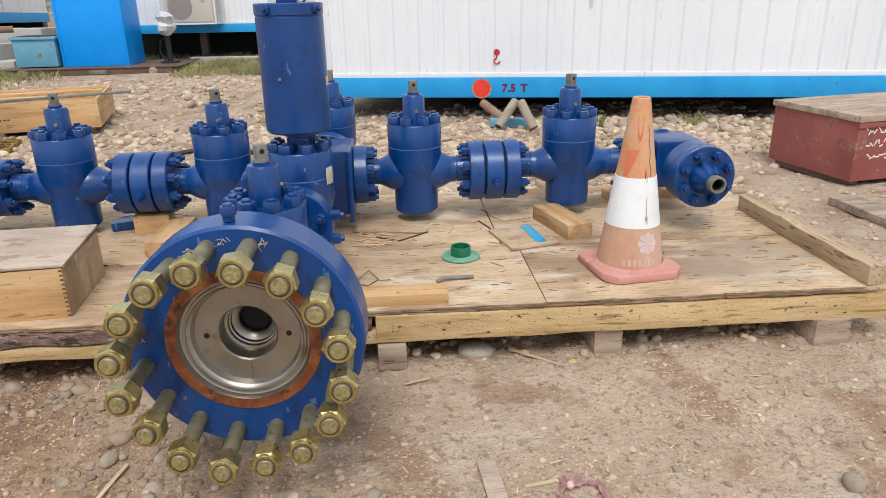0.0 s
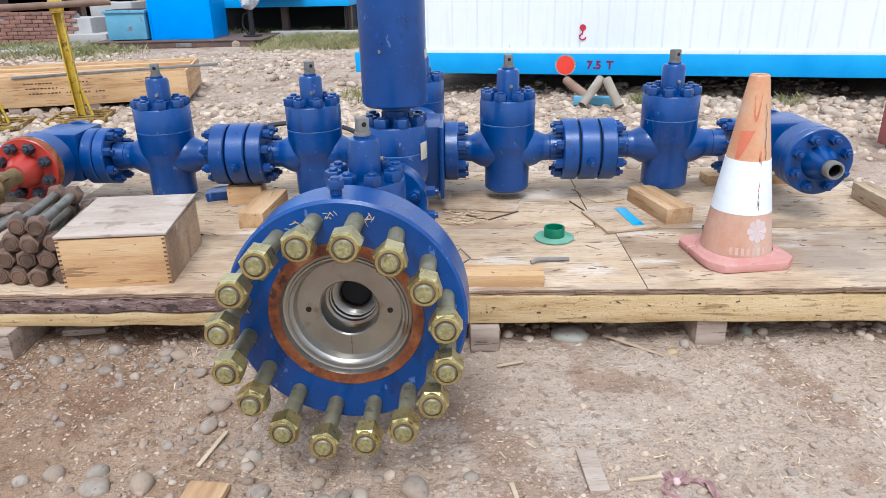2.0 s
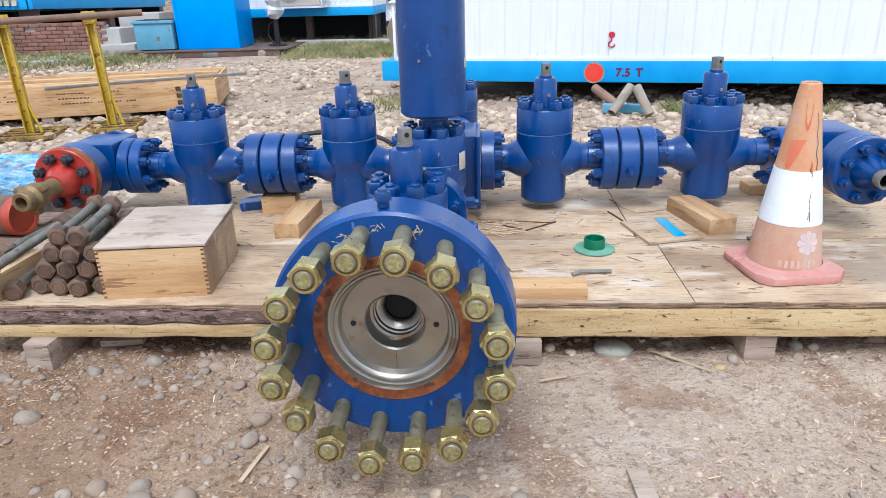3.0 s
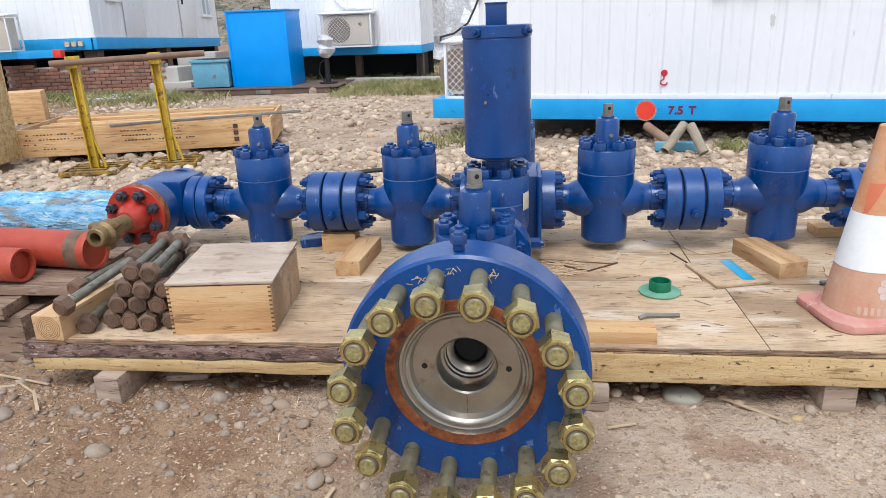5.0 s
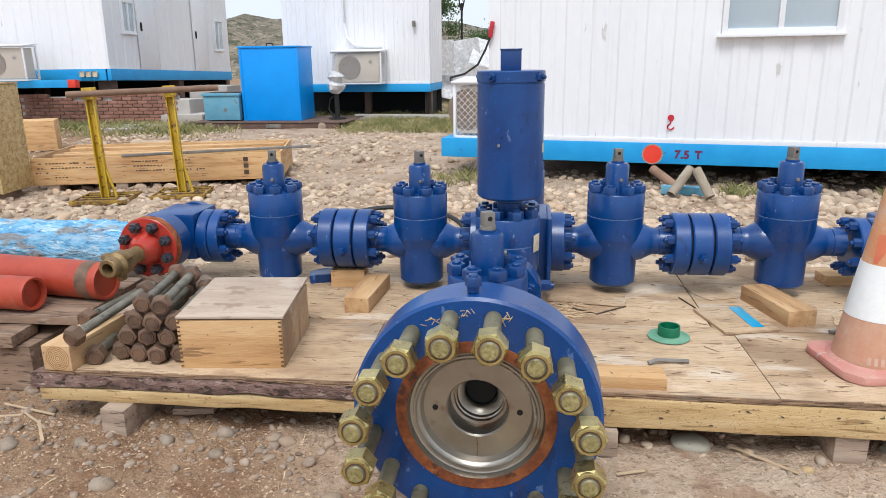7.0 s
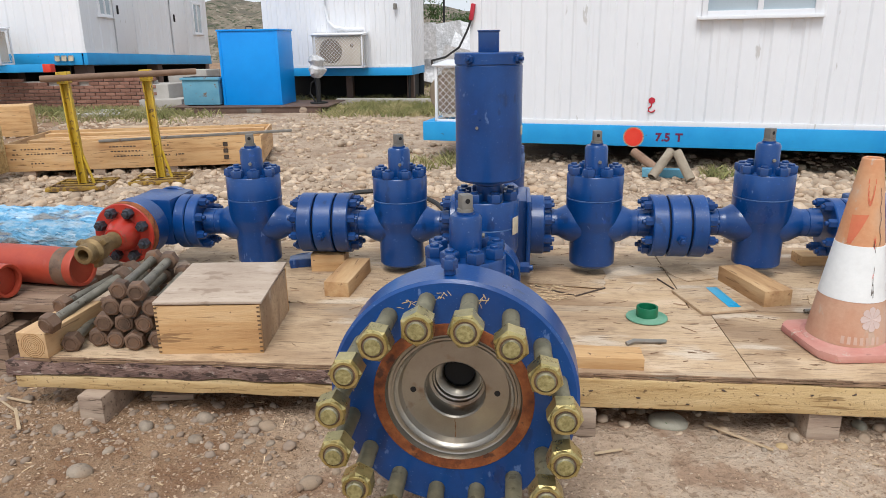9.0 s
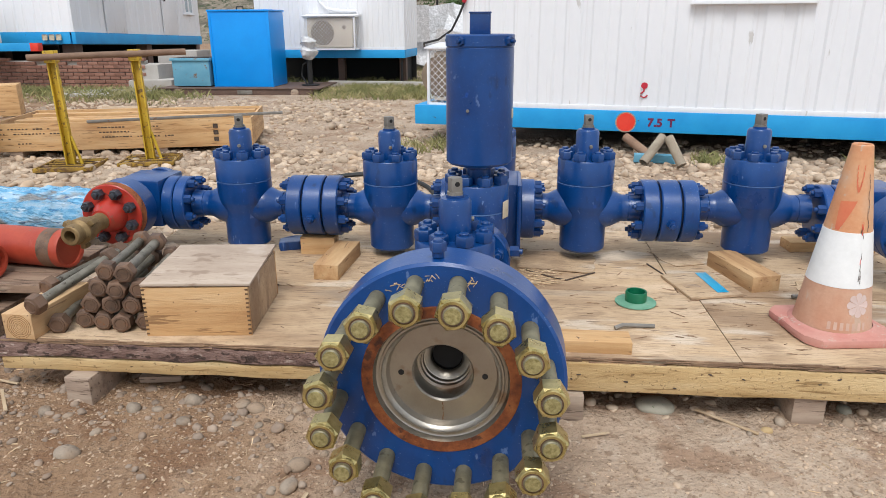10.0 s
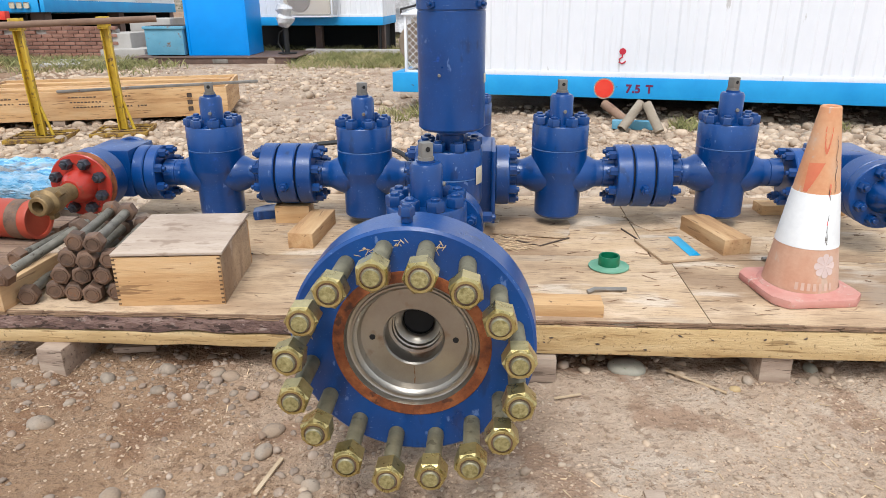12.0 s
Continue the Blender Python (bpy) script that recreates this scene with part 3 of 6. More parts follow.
BONNET = lathe_mesh([(0.1, 0.127), (0.128, 0.128), (0.131, 0.132), (0.131, 0.234), (0.127, 0.24), (0, 0.24)], BLUE, 40)
bm = bmesh.new()
add_lathe(bm, [(0.026, -0.001), (0.026, 0.004), (0.0255, 0.005)], 20)
add_lathe(bm, [(0, 0.004)] + hex_profile(0.054, 0.031)[1:], 6, (0, 0, 0.004))
add_lathe(bm, [(0.015, 0.0), (0.015, 0.011), (0.012, 0.014), (0, 0.014)], 16, (0, 0, 0.03))
BNUT = mesh(bm, BLUE_NUT)
bm = bmesh.new()
add_lathe(bm, [(0.053, 0.238), (0.053, 0.36), (0.046, 0.372), (0.03, 0.374), (0.03, 0.382), (0, 0.382)], 32)
HOUSING = mesh(bm, BLUE)
GREASE = lathe_mesh(rod(0.008, 0.01), GREYSTEEL, 10, "-y")
bm = bmesh.new()
add_lathe(bm, [(0.026, 0.381), (0.026, 0.392), (0, 0.392)], 24)
add_box(bm, (0.037, 0.037, 0.05), (0, 0, 0.413), 0.003)
STEM = mesh(bm, GREYSTEEL)
SEAM = lathe_mesh([(0.1295, 0.1245), (0.1318, 0.1255), (0.1318, 0.1285), (0.1295, 0.1295)], SEAMBLUE, 40)
# Flat black disc laid on the face, painting the shade of a pin hole.
HOLE = lathe_mesh([(0, 0), (0.008, 0), (0.008, 0.002), (0, 0.002)], DARK, 12, "-y")
bm = bmesh.new()
add_lathe(bm, hex_profile(0.038, 0.034), 6)
add_lathe(bm, [(0.0115, 0.03), (0.0115, 0.045), (0.009, 0.048), (0, 0.048)], 14)
FNUT = mesh(bm, BLUE_NUT)


def gate_valve(m, stem_turn=0.0, stem=True):
    v = put("gate_valve", VALVE, tree, m)
    put("bonnet", BONNET, v)
    put("bonnet_seam", SEAM, v, None, "pale seam line painted as an edge highlight")
    for k in range(8):
        a = math.pi / 8 + k * math.pi / 4
        put("bonnet_nut", BNUT, v, pose(0.104 * math.cos(a), 0.104 * math.sin(a), 0.24, 0, 0, random.uniform(0, 60)))
    if stem:
        put("stem_housing", HOUSING, v)
        put("stem", STEM, v, pose(0, 0, 0, 0, 0, stem_turn), "bare steel square stem end")
        put("grease_fitting", GREASE, v, pose(0.012, -0.051, 0.3))
        put("pin_hole", HOLE, v, pose(0, 0, 0.418, 0, 0, stem_turn) @ pose(0, -0.018, 0))
    return v


def disc(r, t):
    return [(0, 0), (r - 0.005, 0), (r, 0.005), (r, t - 0.005), (r - 0.005, t), (0, t)]


def bolted_flange(m, r, t, nuts=8, ring=0.115, side=1, both=False, material=None, label=""):
    """A disc whose axis is the local x, from x = 0 to t; its nuts stand on the face at t (side 1) or at 0 (side -1)."""
    f = put("flange", lathe_mesh(disc(r, t), material or BLUE, 44, "x"), tree, m, label)
    for k in range(nuts):
        a = math.pi / nuts + k * 2 * math.pi / nuts
        y, z = ring * math.cos(a), ring * math.sin(a)
        if side > 0 or both:
            put("flange_nut", FNUT, f, pose(t, y, z, 0, 90, 0))
        if side < 0 or both:
            put("flange_nut", FNUT, f, pose(0, y, z, 0, -90, 0))
    return f


ROWY = 3.515
for x, turn, dz in ((-1.404, 15, -0.008), (-0.672, 40, -0.01), (0.259, 10, 0.003), (1.027, 30, 0.012)):
    gate_valve(pose(x, ROWY, AXZ + dz), turn)
# spools of three discs
for x in (-1.038, 0.643):
    bolted_flange(pose(x - 0.125, ROWY, AXZ - 0.008), 0.147, 0.072, side=-1)
    bolted_flange(pose(x + 0.053, ROWY, AXZ - 0.008), 0.147, 0.072, side=1)
    bm = bmesh.new()
    add_lathe(bm, disc(0.147, 0.088), 44, (-0.044, 0, 0), "x")
    s = part("spool", bm, BLUE, tree, m=pose(x, ROWY, AXZ - 0.008))
    # No gasket: a black band fills the gaps with painted shade.
    put("gasket_ring", lathe_mesh([(0.122, -0.058), (0.122, 0.058)], DARK, 32, "x"), s, None, "black ring painted for the shade between bolted discs")
    put("plug", FNUT, s, pose(0.0, -0.14, -0.03, 90, 0, 0))
# cross block in the middle with its side flanges
bm = bmesh.new()
add_box(bm, (0.31, 0.33, 0.31), (0, 0, 0), 0.012)
cross = part("cross_block", bm, BLUE, tree, m=pose(-0.2, ROWY, AXZ - 0.01))
bolted_flange(pose(-0.043, ROWY, AXZ - 0.008), 0.142, 0.066, side=1)
bolted_flange(pose(-0.423, ROWY, AXZ - 0.008), 0.142, 0.066, side=-1)
put("square_plate", box_mesh((0.018, 0.3, 0.335), BLUE, 0.004), tree, pose(-0.053, ROWY - 0.09, AXZ - 0.01))
# run towards the big flange
X = lambda y: -0.283 + 0.045 * (y - 1.92)
QT = 90 - 2.6
gate_valve(pose(X(2.4) - 0.018, 2.4, 0.412, 0, 0, QT), -60)
gate_valve(pose(X(3.02), 3.02, 0.462, 0, 0, QT), stem=False)
gate_valve(pose(X(4.2) - 0.01, 4.2, 0.462, 0, 0, QT), 20)
bolted_flange(pose(X(2.76) , 2.72, 0.45, 0, 0, QT), 0.15, 0.09, both=True)
bolted_flange(pose(X(3.8), 3.80, 0.462, 0, 0, QT), 0.145, 0.1, both=True)
bolted_flange(pose(X(2.1), 2.1, 0.41, 0, 0, QT), 0.145, 0.06, side=0)
put("plug", FNUT, tree, pose(X(2.72) + 0.15, 2.72, 0.5, 0, 90, 0))
put("plug", FNUT, tree, pose(X(2.72) + 0.145, 2.735, 0.4, 0, 90, 0))
put("paper_label", box_mesh((0.002, 0.05, 0.07), TAG, 0.0005), tree, pose(X(3.02) + 0.118, 3.02 - 0.06, 0.6, 0, 0, -25), "torn yellowed paper label")
put("paper_label", box_mesh((0.002, 0.045, 0.06), TAG, 0.0005), tree, pose(X(2.4) + 0.1, 2.35, 0.4, 0, 0, -25), "torn yellowed paper label")
# actuator cylinder on the second valve
AXX, AXY = -0.226, 3.0
bm = bmesh.new()
add_lathe(bm, [(0.05, 0.68), (0.05, 0.76), (0.06, 0.765), (0.06, 0.783), (0.12, 0.783), (0.13, 0.793), (0.13, 1.224), (0.1275, 1.227), (0.1275, 1.23), (0.132, 1.232), (0.132, 1.27), (0.128, 1.274), (0, 1.274)], 56)
act = part("actuator", bm, BLUE, tree, "tall navy actuator cylinder on the centre valve", pose(AXX, AXY, 0))
bm = bmesh.new()
add_box(bm, (0.078, 0.078, 0.082), (0, 0, 1.312), 0.003)
add_box(bm, (0.084, 0.084, 0.006), (0, 0, 1.351), 0.002)
part("indicator_cap", bm, BLUE, act)
for a in (-120, -35, 60, 150):
    bm = bmesh.new()
    add_lathe(bm, hex_profile(0.03, 0.016), 6, axis="x")
    add_lathe(bm, rod(0.007, 0.03), 12, axis="x")
    part("cap_screw", bm, BLUE_NUT, act, m=pose(0.129 * math.cos(radians(a)), 0.129 * math.sin(radians(a)), 1.25, 0, 0, a))
put("data_plate", box_mesh((0.0015, 0.035, 0.035), TAG, 0.0003), act, pose(0.1285, -0.02, 0.98, 0, 0, -9), "small pale data plate")
put("vent_screw", lathe_mesh(rod(0.006, 0.006), GREYSTEEL, 10, "-y"), act, pose(-0.04, -0.124, 1.0))

# big flange with sixteen studs
FX, FY, FZ = -0.28, 1.872, 0.4145
bm = bmesh.new()
add_lathe(bm, [(0.205, 0.0), (0.323, 0.0), (0.331, 0.008), (0.332, 0.128), (0.323, 0.14), (0.19, 0.142), (0.165, 0.155), (0.14, 0.25), (0.14, 0.3), (0, 0.3)], 72, axis="y")
big = part("wellhead_flange", bm, BLUE, tree, "large round navy flange with sixteen protruding studs", pose(FX, FY, FZ, 0, 0, -2.2))
put("gasket_face", lathe_mesh([(0.183, 0.006), (0.183, -0.003), (0.213, -0.003), (0.214, -0.002), (0.214, 0.002)], RUST, 64, "y"), big, None, "rusty orange ring face")
put("bore", lathe_mesh([(0.183, -0.0025), (0.182, 0.004), (0.178, 0.016), (0.174, 0.018), (0.170, 0.018), (0.168, 0.012), (0.163, 0.012), (0.16, 0.02), (0.152, 0.026), (0.149, 0.04), (0.146, 0.046), (0.085, 0.046), (0.081, 0.051), (0.079, 0.103), (0.071, 0.105),
    (0.070, 0.116), (0.066, 0.118), (0.065, 0.130), (0.062, 0.132), (0.050, 0.140), (0.046, 0.146), (0.044, 0.158), (0.044, 0.17)], STEEL, 72, "y"), big, None, "bright machined steel stepped bore")
put("bore_depth", lathe_mesh([(0.0436, 0.15), (0.043, 0.162), (0, 0.163)], DARK, 40, "y"), big, None, "black disc painted for the shade deep in the bore")
for k in range(7):
    put("rust_run", box_mesh((random.uniform(0.0012, 0.0035), 0.0006, 0.0082), STREAK, 0.0003), big, pose(random.uniform(-0.0012, 0.0012), 0.0458, -0.093 - k * 0.0078, 0, random.uniform(-5, 5), 0), "thin brown rust run")
for s in (-1, 1):
    put("dowel_hole", lathe_mesh([(0, 0.0435), (0.0075, 0.0435), (0.0085, 0.0465)], DARK, 16, "y"), big, pose(s * 0.1145, 0, -0.004))
STUDM = lathe_mesh([(0.0225, 0.06), (0.0225, -0.115), (0.0212, -0.118), (0.0212, -0.134), (0.0225, -0.137), (0.0225, -0.2), (0.02, -0.203), (0, -0.203)], STUD, 24, "y")
STAMP = lathe_mesh([(0.0195, -0.2028), (0.019, -0.2045), (0, -0.2045)], STUD_END, 20, "y")
bm = bmesh.new()
r = 0.0365 / math.cos(math.pi / 6)
add_lathe(bm, [(0.0245, -0.138), (0.036, -0.138), (r, -0.142), (r, -0.19), (0.0365, -0.1965), (0.0245, -0.1965)], 6, axis="y")
ZNUT = mesh(bm, ZINC, 20)
ZRING = lathe_mesh([(0.0255, -0.194), (0.027, -0.1995), (0.033, -0.1995), (0.0355, -0.196), (0.036, -0.19)], ZINC, 28, "y")
ZGAP = lathe_mesh([(0.022, -0.1972), (0.026, -0.1972)], OLD, 24, "y")
for k in range(16):
    a = radians(11.25 - 1.6 + 22.5 * k)
    st = put("stud", STUDM, big, pose(0.2815 * math.sin(a), -0.014 + random.uniform(-0.009, 0.008), 0.2815 * math.cos(a), -2.3 + random.uniform(-0.5, 0.5), 0, 2.4 + random.uniform(-0.5, 0.5)) @ pose(0, 0, 0, 0, random.uniform(0, 360), 0))
    slide = pose(0, random.uniform(-0.003, 0.008), 0, 0, random.uniform(0, 360), 0)
    put("nut", ZNUT, st, slide, "yellow zinc-plated hex nut")
    put("nut_face", ZRING, st, slide)
    put("thread_gap", ZGAP, st, slide, "dark thread ring")
    put("stamped_end", STAMP, st)
bm = bmesh.new()
add_lathe(bm, rod(0.016, 0.018), 16)
add_lathe(bm, hex_profile(0.038, 0.024), 6, (0, 0, 0.018))
add_lathe(bm, [(0.014, 0.04), (0.012, 0.048), (0, 0.05)], 14)
part("bleed_plug", bm, BLUE_NUT, big, m=pose(-0.01, 0.045, 0.331))
for cx, cz in ((-0.105, 0.262), (-0.02, 0.288), (0.075, 0.278), (-0.288, 0.015), (-0.283, -0.08)):
    for k in range(9):
        bm = bmesh.new()
        add_box(bm, (random.uniform(0.005, 0.02), 0.001, random.uniform(0.0012, 0.003)), bevel=0.0003)
        roughen(bm, 0.0015, 300, k)
        part("paint_chip", bm, CHALKTAN, big, m=pose(cx + random.gauss(0, 0.011), -0.0004, cz + random.gauss(0, 0.007), 0, random.uniform(-70, 70), 0))


def end_block(x, material, label, red=False):
    """The studded end block with a flange that looks at the front edge of the pallet."""
    s = -1 if x < 0 else 1
    bm = bmesh.new()
    add_box(bm, (0.23, 0.27, 0.235), (0, 0.02, 0), 0.02)
    add_lathe(bm, disc(0.128, 0.03), 40, (0, 0.14, 0), "y")
    part("end_block", bm, BLUE, tree, m=pose(x, ROWY, AXZ + 0.01))
    bolted_flange(pose(x - s * 0.175, ROWY, AXZ - 0.008) if s > 0 else pose(x + 0.12, ROWY, AXZ - 0.008), 0.135, 0.055, side=0)
    bolted_flange(pose(x - s * 0.236, ROWY, AXZ - 0.008) if s > 0 else pose(x + 0.179, ROWY, AXZ - 0.008), 0.135, 0.055, side=-s)
    bm = bmesh.new()
    add_lathe(bm, disc(0.143, 0.1), 44, (0, 0, 0), "y")
    part("end_flange", bm, BLUE, tree, m=pose(x, 3.21 if red else 3.15, AXZ + 0.02))
    y0 = 3.16 if red else 3.1
    f = part("outlet_flange", lathe_bm([(0, 0.0), (0.138, 0.0), (0.142, 0.004), (0.142, 0.05), (0, 0.05)], 44, "y"), material, tree, label, pose(x, y0, AXZ + 0.02))
    for k in range(8):
        a = math.pi / 8 + k * math.pi / 4
        put("outlet_nut", FNUT_S if red else FNUT, f, pose(0.107 * math.sin(a), 0, 0.107 * math.cos(a), 90, 0, 0))
    return f


def lathe_bm(profile, segs, axis):
    bm = bmesh.new()
    add_lathe(bm, profile, segs, axis=axis)
    return bm


bm = bmesh.new()
add_lathe(bm, hex_profile(0.042, 0.036), 6)
add_lathe(bm, [(0.0125, 0.03), (0.0125, 0.045), (0.01, 0.049), (0, 0.049)], 14)
FNUT_S = mesh(bm, DARKNUT)
f = end_block(1.555, BLUE, "navy outlet flange with a threaded steel nipple")
put("hub", lathe_mesh([(0.075, 0.0), (0.07, -0.02), (0.055, -0.05), (0.043, -0.075), (0.041, -0.1)], BLUE, 32, "y"), f)
put("nipple", lathe_mesh([(0.038, -0.09), (0.038, -0.135), (0.035, -0.14), (0.028, -0.14), (0.027, -0.06), (0, -0.06)], GREYSTEEL, 32, "y"), f, None, "bare steel pipe nipple")
put("nipple_bore", lathe_mesh([(0.0265, -0.12), (0.0265, -0.062), (0, -0.0615)], DARK, 24, "y"), f)
f = end_block(-1.905, REDFL, "bright red outlet flange with a rusty rim", True)
put("rusty_rim", lathe_mesh([(0.1425, 0.005), (0.144, 0.008), (0.144, 0.046), (0.1425, 0.049)], RUST, 44, "y"), f, None, "rust-coloured rim")
put("hub", lathe_mesh([(0.078, 0.0), (0.074, -0.03), (0.06, -0.06), (0.046, -0.08), (0.044, -0.09), (0, -0.09)], REDFL, 32, "y"), f)
bm = bmesh.new()
add_lathe(bm, [(0.04, -0.08), (0.036, -0.13), (0.033, -0.15), (0.042, -0.155), (0.044, -0.2), (0.054, -0.207), (0.056, -0.262), (0.048, -0.27), (0.042, -0.275), (0.042, -0.318), (0.037, -0.323), (0.024, -0.323), (0.022, -0.26), (0, -0.26)], 28, axis="y")
for k in range(3):
    a = k * 2.1 + 0.6
    add_box(bm, (0.03, 0.04, 0.024), (0.062 * math.cos(a), -0.235, 0.062 * math.sin(a)), 0.005, pose(0, 0, 0, 0, -math.degrees(a), 0))
part("hammer_union", bm, BRASS, f, "greasy brown hammer union", pose(0.0, 0, -0.004))
put("union_bore", lathe_mesh([(0.0235, -0.235), (0.0222, -0.192), (0, -0.1915)], DARK, 20, "y"), f, pose(0, 0, -0.004))

# ---- things on the platform ----
def solid(name, size, material, m, label, category, group="", bevel=0.004, rough=0.0):
    bm = bmesh.new()
    add_box(bm, size, (0, 0, size[2] / 2), bevel)
    if rough:
        long = max(size)
        bmesh.ops.subdivide_edges(bm, edges=[e for e in bm.edges if e.calc_length() > long * 0.6], cuts=10)
        roughen(bm, rough, 9, random.random() * 9)
    ob = put(name, mesh(bm, material, 50), None, m)
    return tagged(ob, label, category, group)


def traffic_cone():
    c = thing("traffic_cone", pose(1.1, 2.735, TOP), "worn orange and white rubber traffic cone standing on the pallet", "traffic cone")
    bm = bmesh.new()
    add_box(bm, (0.345, 0.345, 0.03), (0, 0, 0.016), 0.01)
    add_lathe(bm, [(0.155, 0.026), (0.15, 0.034), (0.134, 0.042)], 40)
    bmesh.ops.subdivide_edges(bm, edges=[e for e in bm.edges if e.calc_length() > 0.2], cuts=8)
    for v in bm.verts:
        k = max(0.0, abs(v.co.x) + abs(v.co.y) - 0.29) * 0.5
        v.co.x -= math.copysign(k, v.co.x)
        v.co.y -= math.copysign(k, v.co.y)
    roughen(bm, 0.006, 9)
    part("base", bm, CONE_B, c, "dusty pink square rubber base", pose(0, 0, 0, 0, 0, 8))

    def rz(z):
        return 0.132 - (z - 0.035) * (0.132 - 0.034) / (0.69 - 0.035)

    def band(z0, z1, proud=0.0, n=6):
        return [(rz(z0 + (z1 - z0) * i / n) + proud, z0 + (z1 - z0) * i / n) for i in range(n + 1)]
    put("lower_body", lathe_mesh(band(0.035, 0.2), CONE_T, 48), c, None, "dusty peach-tan lower body")
    put("white_band", lathe_mesh([(rz(0.2), 0.2)] + band(0.2, 0.395, 0.0015) + [(rz(0.395), 0.395)], CONE_W, 48), c, None, "scuffed white reflective band")
    put("upper_body", lathe_mesh(band(0.395, 0.69) + [(0.03, 0.694), (0.024, 0.69), (0.024, 0.6), (0, 0.6)], CONE_O, 48), c, None, "faded orange upper body")

    def patch(name, cells, material, label, proud=0.0012):
        """A thin sheet on the cone's skin from (angle, height) corners."""
        bm = bmesh.new()
        n = len(cells)
        if n == 4:
            rows = []
            for j in range(5):
                row = []
                for i in range(13):
                    u, v = i / 12, j / 4
                    a, z = [(cells[0][q] * (1 - u) + cells[1][q] * u) * (1 - v) + (cells[3][q] * (1 - u) + cells[2][q] * u) * v for q in (0, 1)]
                    row.append(bm.verts.new(((rz(z) + proud) * math.cos(radians(a)), (rz(z) + proud) * math.sin(radians(a)), z)))
                rows.append(row)
            for lo, hi in zip(rows, rows[1:]):
                for i in range(12):
                    bm.faces.new((lo[i], lo[i + 1], hi[i + 1], hi[i]))
            part(name, bm, material, c, label)
            return
        ring = []
        for k in range(n):
            a0, z0 = cells[k]
            a1, z1 = cells[(k + 1) % n]
            for i in range(5):
                a, z = radians(a0 + (a1 - a0) * i / 5), z0 + (z1 - z0) * i / 5
                ring.append(bm.verts.new(((rz(z) + proud) * math.cos(a), (rz(z) + proud) * math.sin(a), z)))
        ca = radians(sum(a for a, z in cells) / n)
        cz = sum(z for a, z in cells) / n
        mid = bm.verts.new(((rz(cz) + proud) * math.cos(ca), (rz(cz) + proud) * math.sin(ca), cz))
        for i in range(len(ring)):
            bm.faces.new((ring[i], ring[(i + 1) % len(ring)], mid))
        part(name, bm, material, c, label)
    patch("red_patch", [(-146, 0.4), (-136, 0.4), (-102, 0.505), (-150, 0.5)], CONE_R, "brighter red-orange triangle")
    for k in range(8):
        a = k * math.pi / 4
        w = math.pi / 8
        cells = [(-76 + 0.0, 0.142)] + [(-76 + 20 * q * math.cos(a + d), 0.142 + 0.044 * q * math.sin(a + d)) for d, q in ((-w * 0.93, 0.82), (-w * 0.62, 0.96), (0.0, 1.02), (w * 0.62, 0.96), (w * 0.93, 0.82))]
        patch("emblem_petal", cells, EMBLEM, "pale pink flower-shaped emblem")
    for k in range(7):
        a = -118 + k * 9
        patch("worn_mark", [(a - 2.6, 0.05), (a + 2.6, 0.05), (a + 2.4, 0.078), (a - 2.4, 0.078)], EMBOSS, "worn embossed mark")
    for k in range(14):
        z, a = 0.4 + k * 0.014, -66 + 2.5 * math.sin(k * 1.3)
        patch("scrape", [(a - 0.9, z), (a + 0.9, z), (a + 1.4, z + 0.013), (a - 0.3, z + 0.015)], INK, "dark scrape", 0.002)
    for k in range(13):
        u = (k - 6) / 6
        a, z = -104 + 13 * u, 0.535 + 0.075 * u * u
        patch("red_line", [(a - 1.5, z), (a + 1.5, z), (a + 1.5, z + 0.018), (a - 1.5, z + 0.018)], CONE_R, "faded red curve", 0.0022)
    for k in range(12):
        z = random.uniform(0.21, 0.42)
        a = -80 + random.gauss(0, 6)
        patch("scrape", [(a - 0.7, z), (a + 0.8, z), (a + 0.9, z + random.uniform(0.012, 0.04)), (a + 0.1, z + 0.02)], INK if k % 3 else SIGNRED, "dark scrape", 0.0026)


traffic_cone()

cap = thing("thread_protector", pose(0.423, 2.935, TOP), "green plastic pipe cap with a flat brim lying on plywood", "pipe cap")
put("brim", lathe_mesh([(0, 0.004), (0.078, 0.002), (0.083, 0.005), (0.082, 0.009), (0.05, 0.013), (0, 0.012)], BRIM, 40), cap, None, "dusty pale green brim")
put("collar", lathe_mesh([(0.043, 0.011), (0.043, 0.05), (0.041, 0.053), (0.036, 0.052), (0.035, 0.016), (0, 0.015)], GREEN, 36), cap)


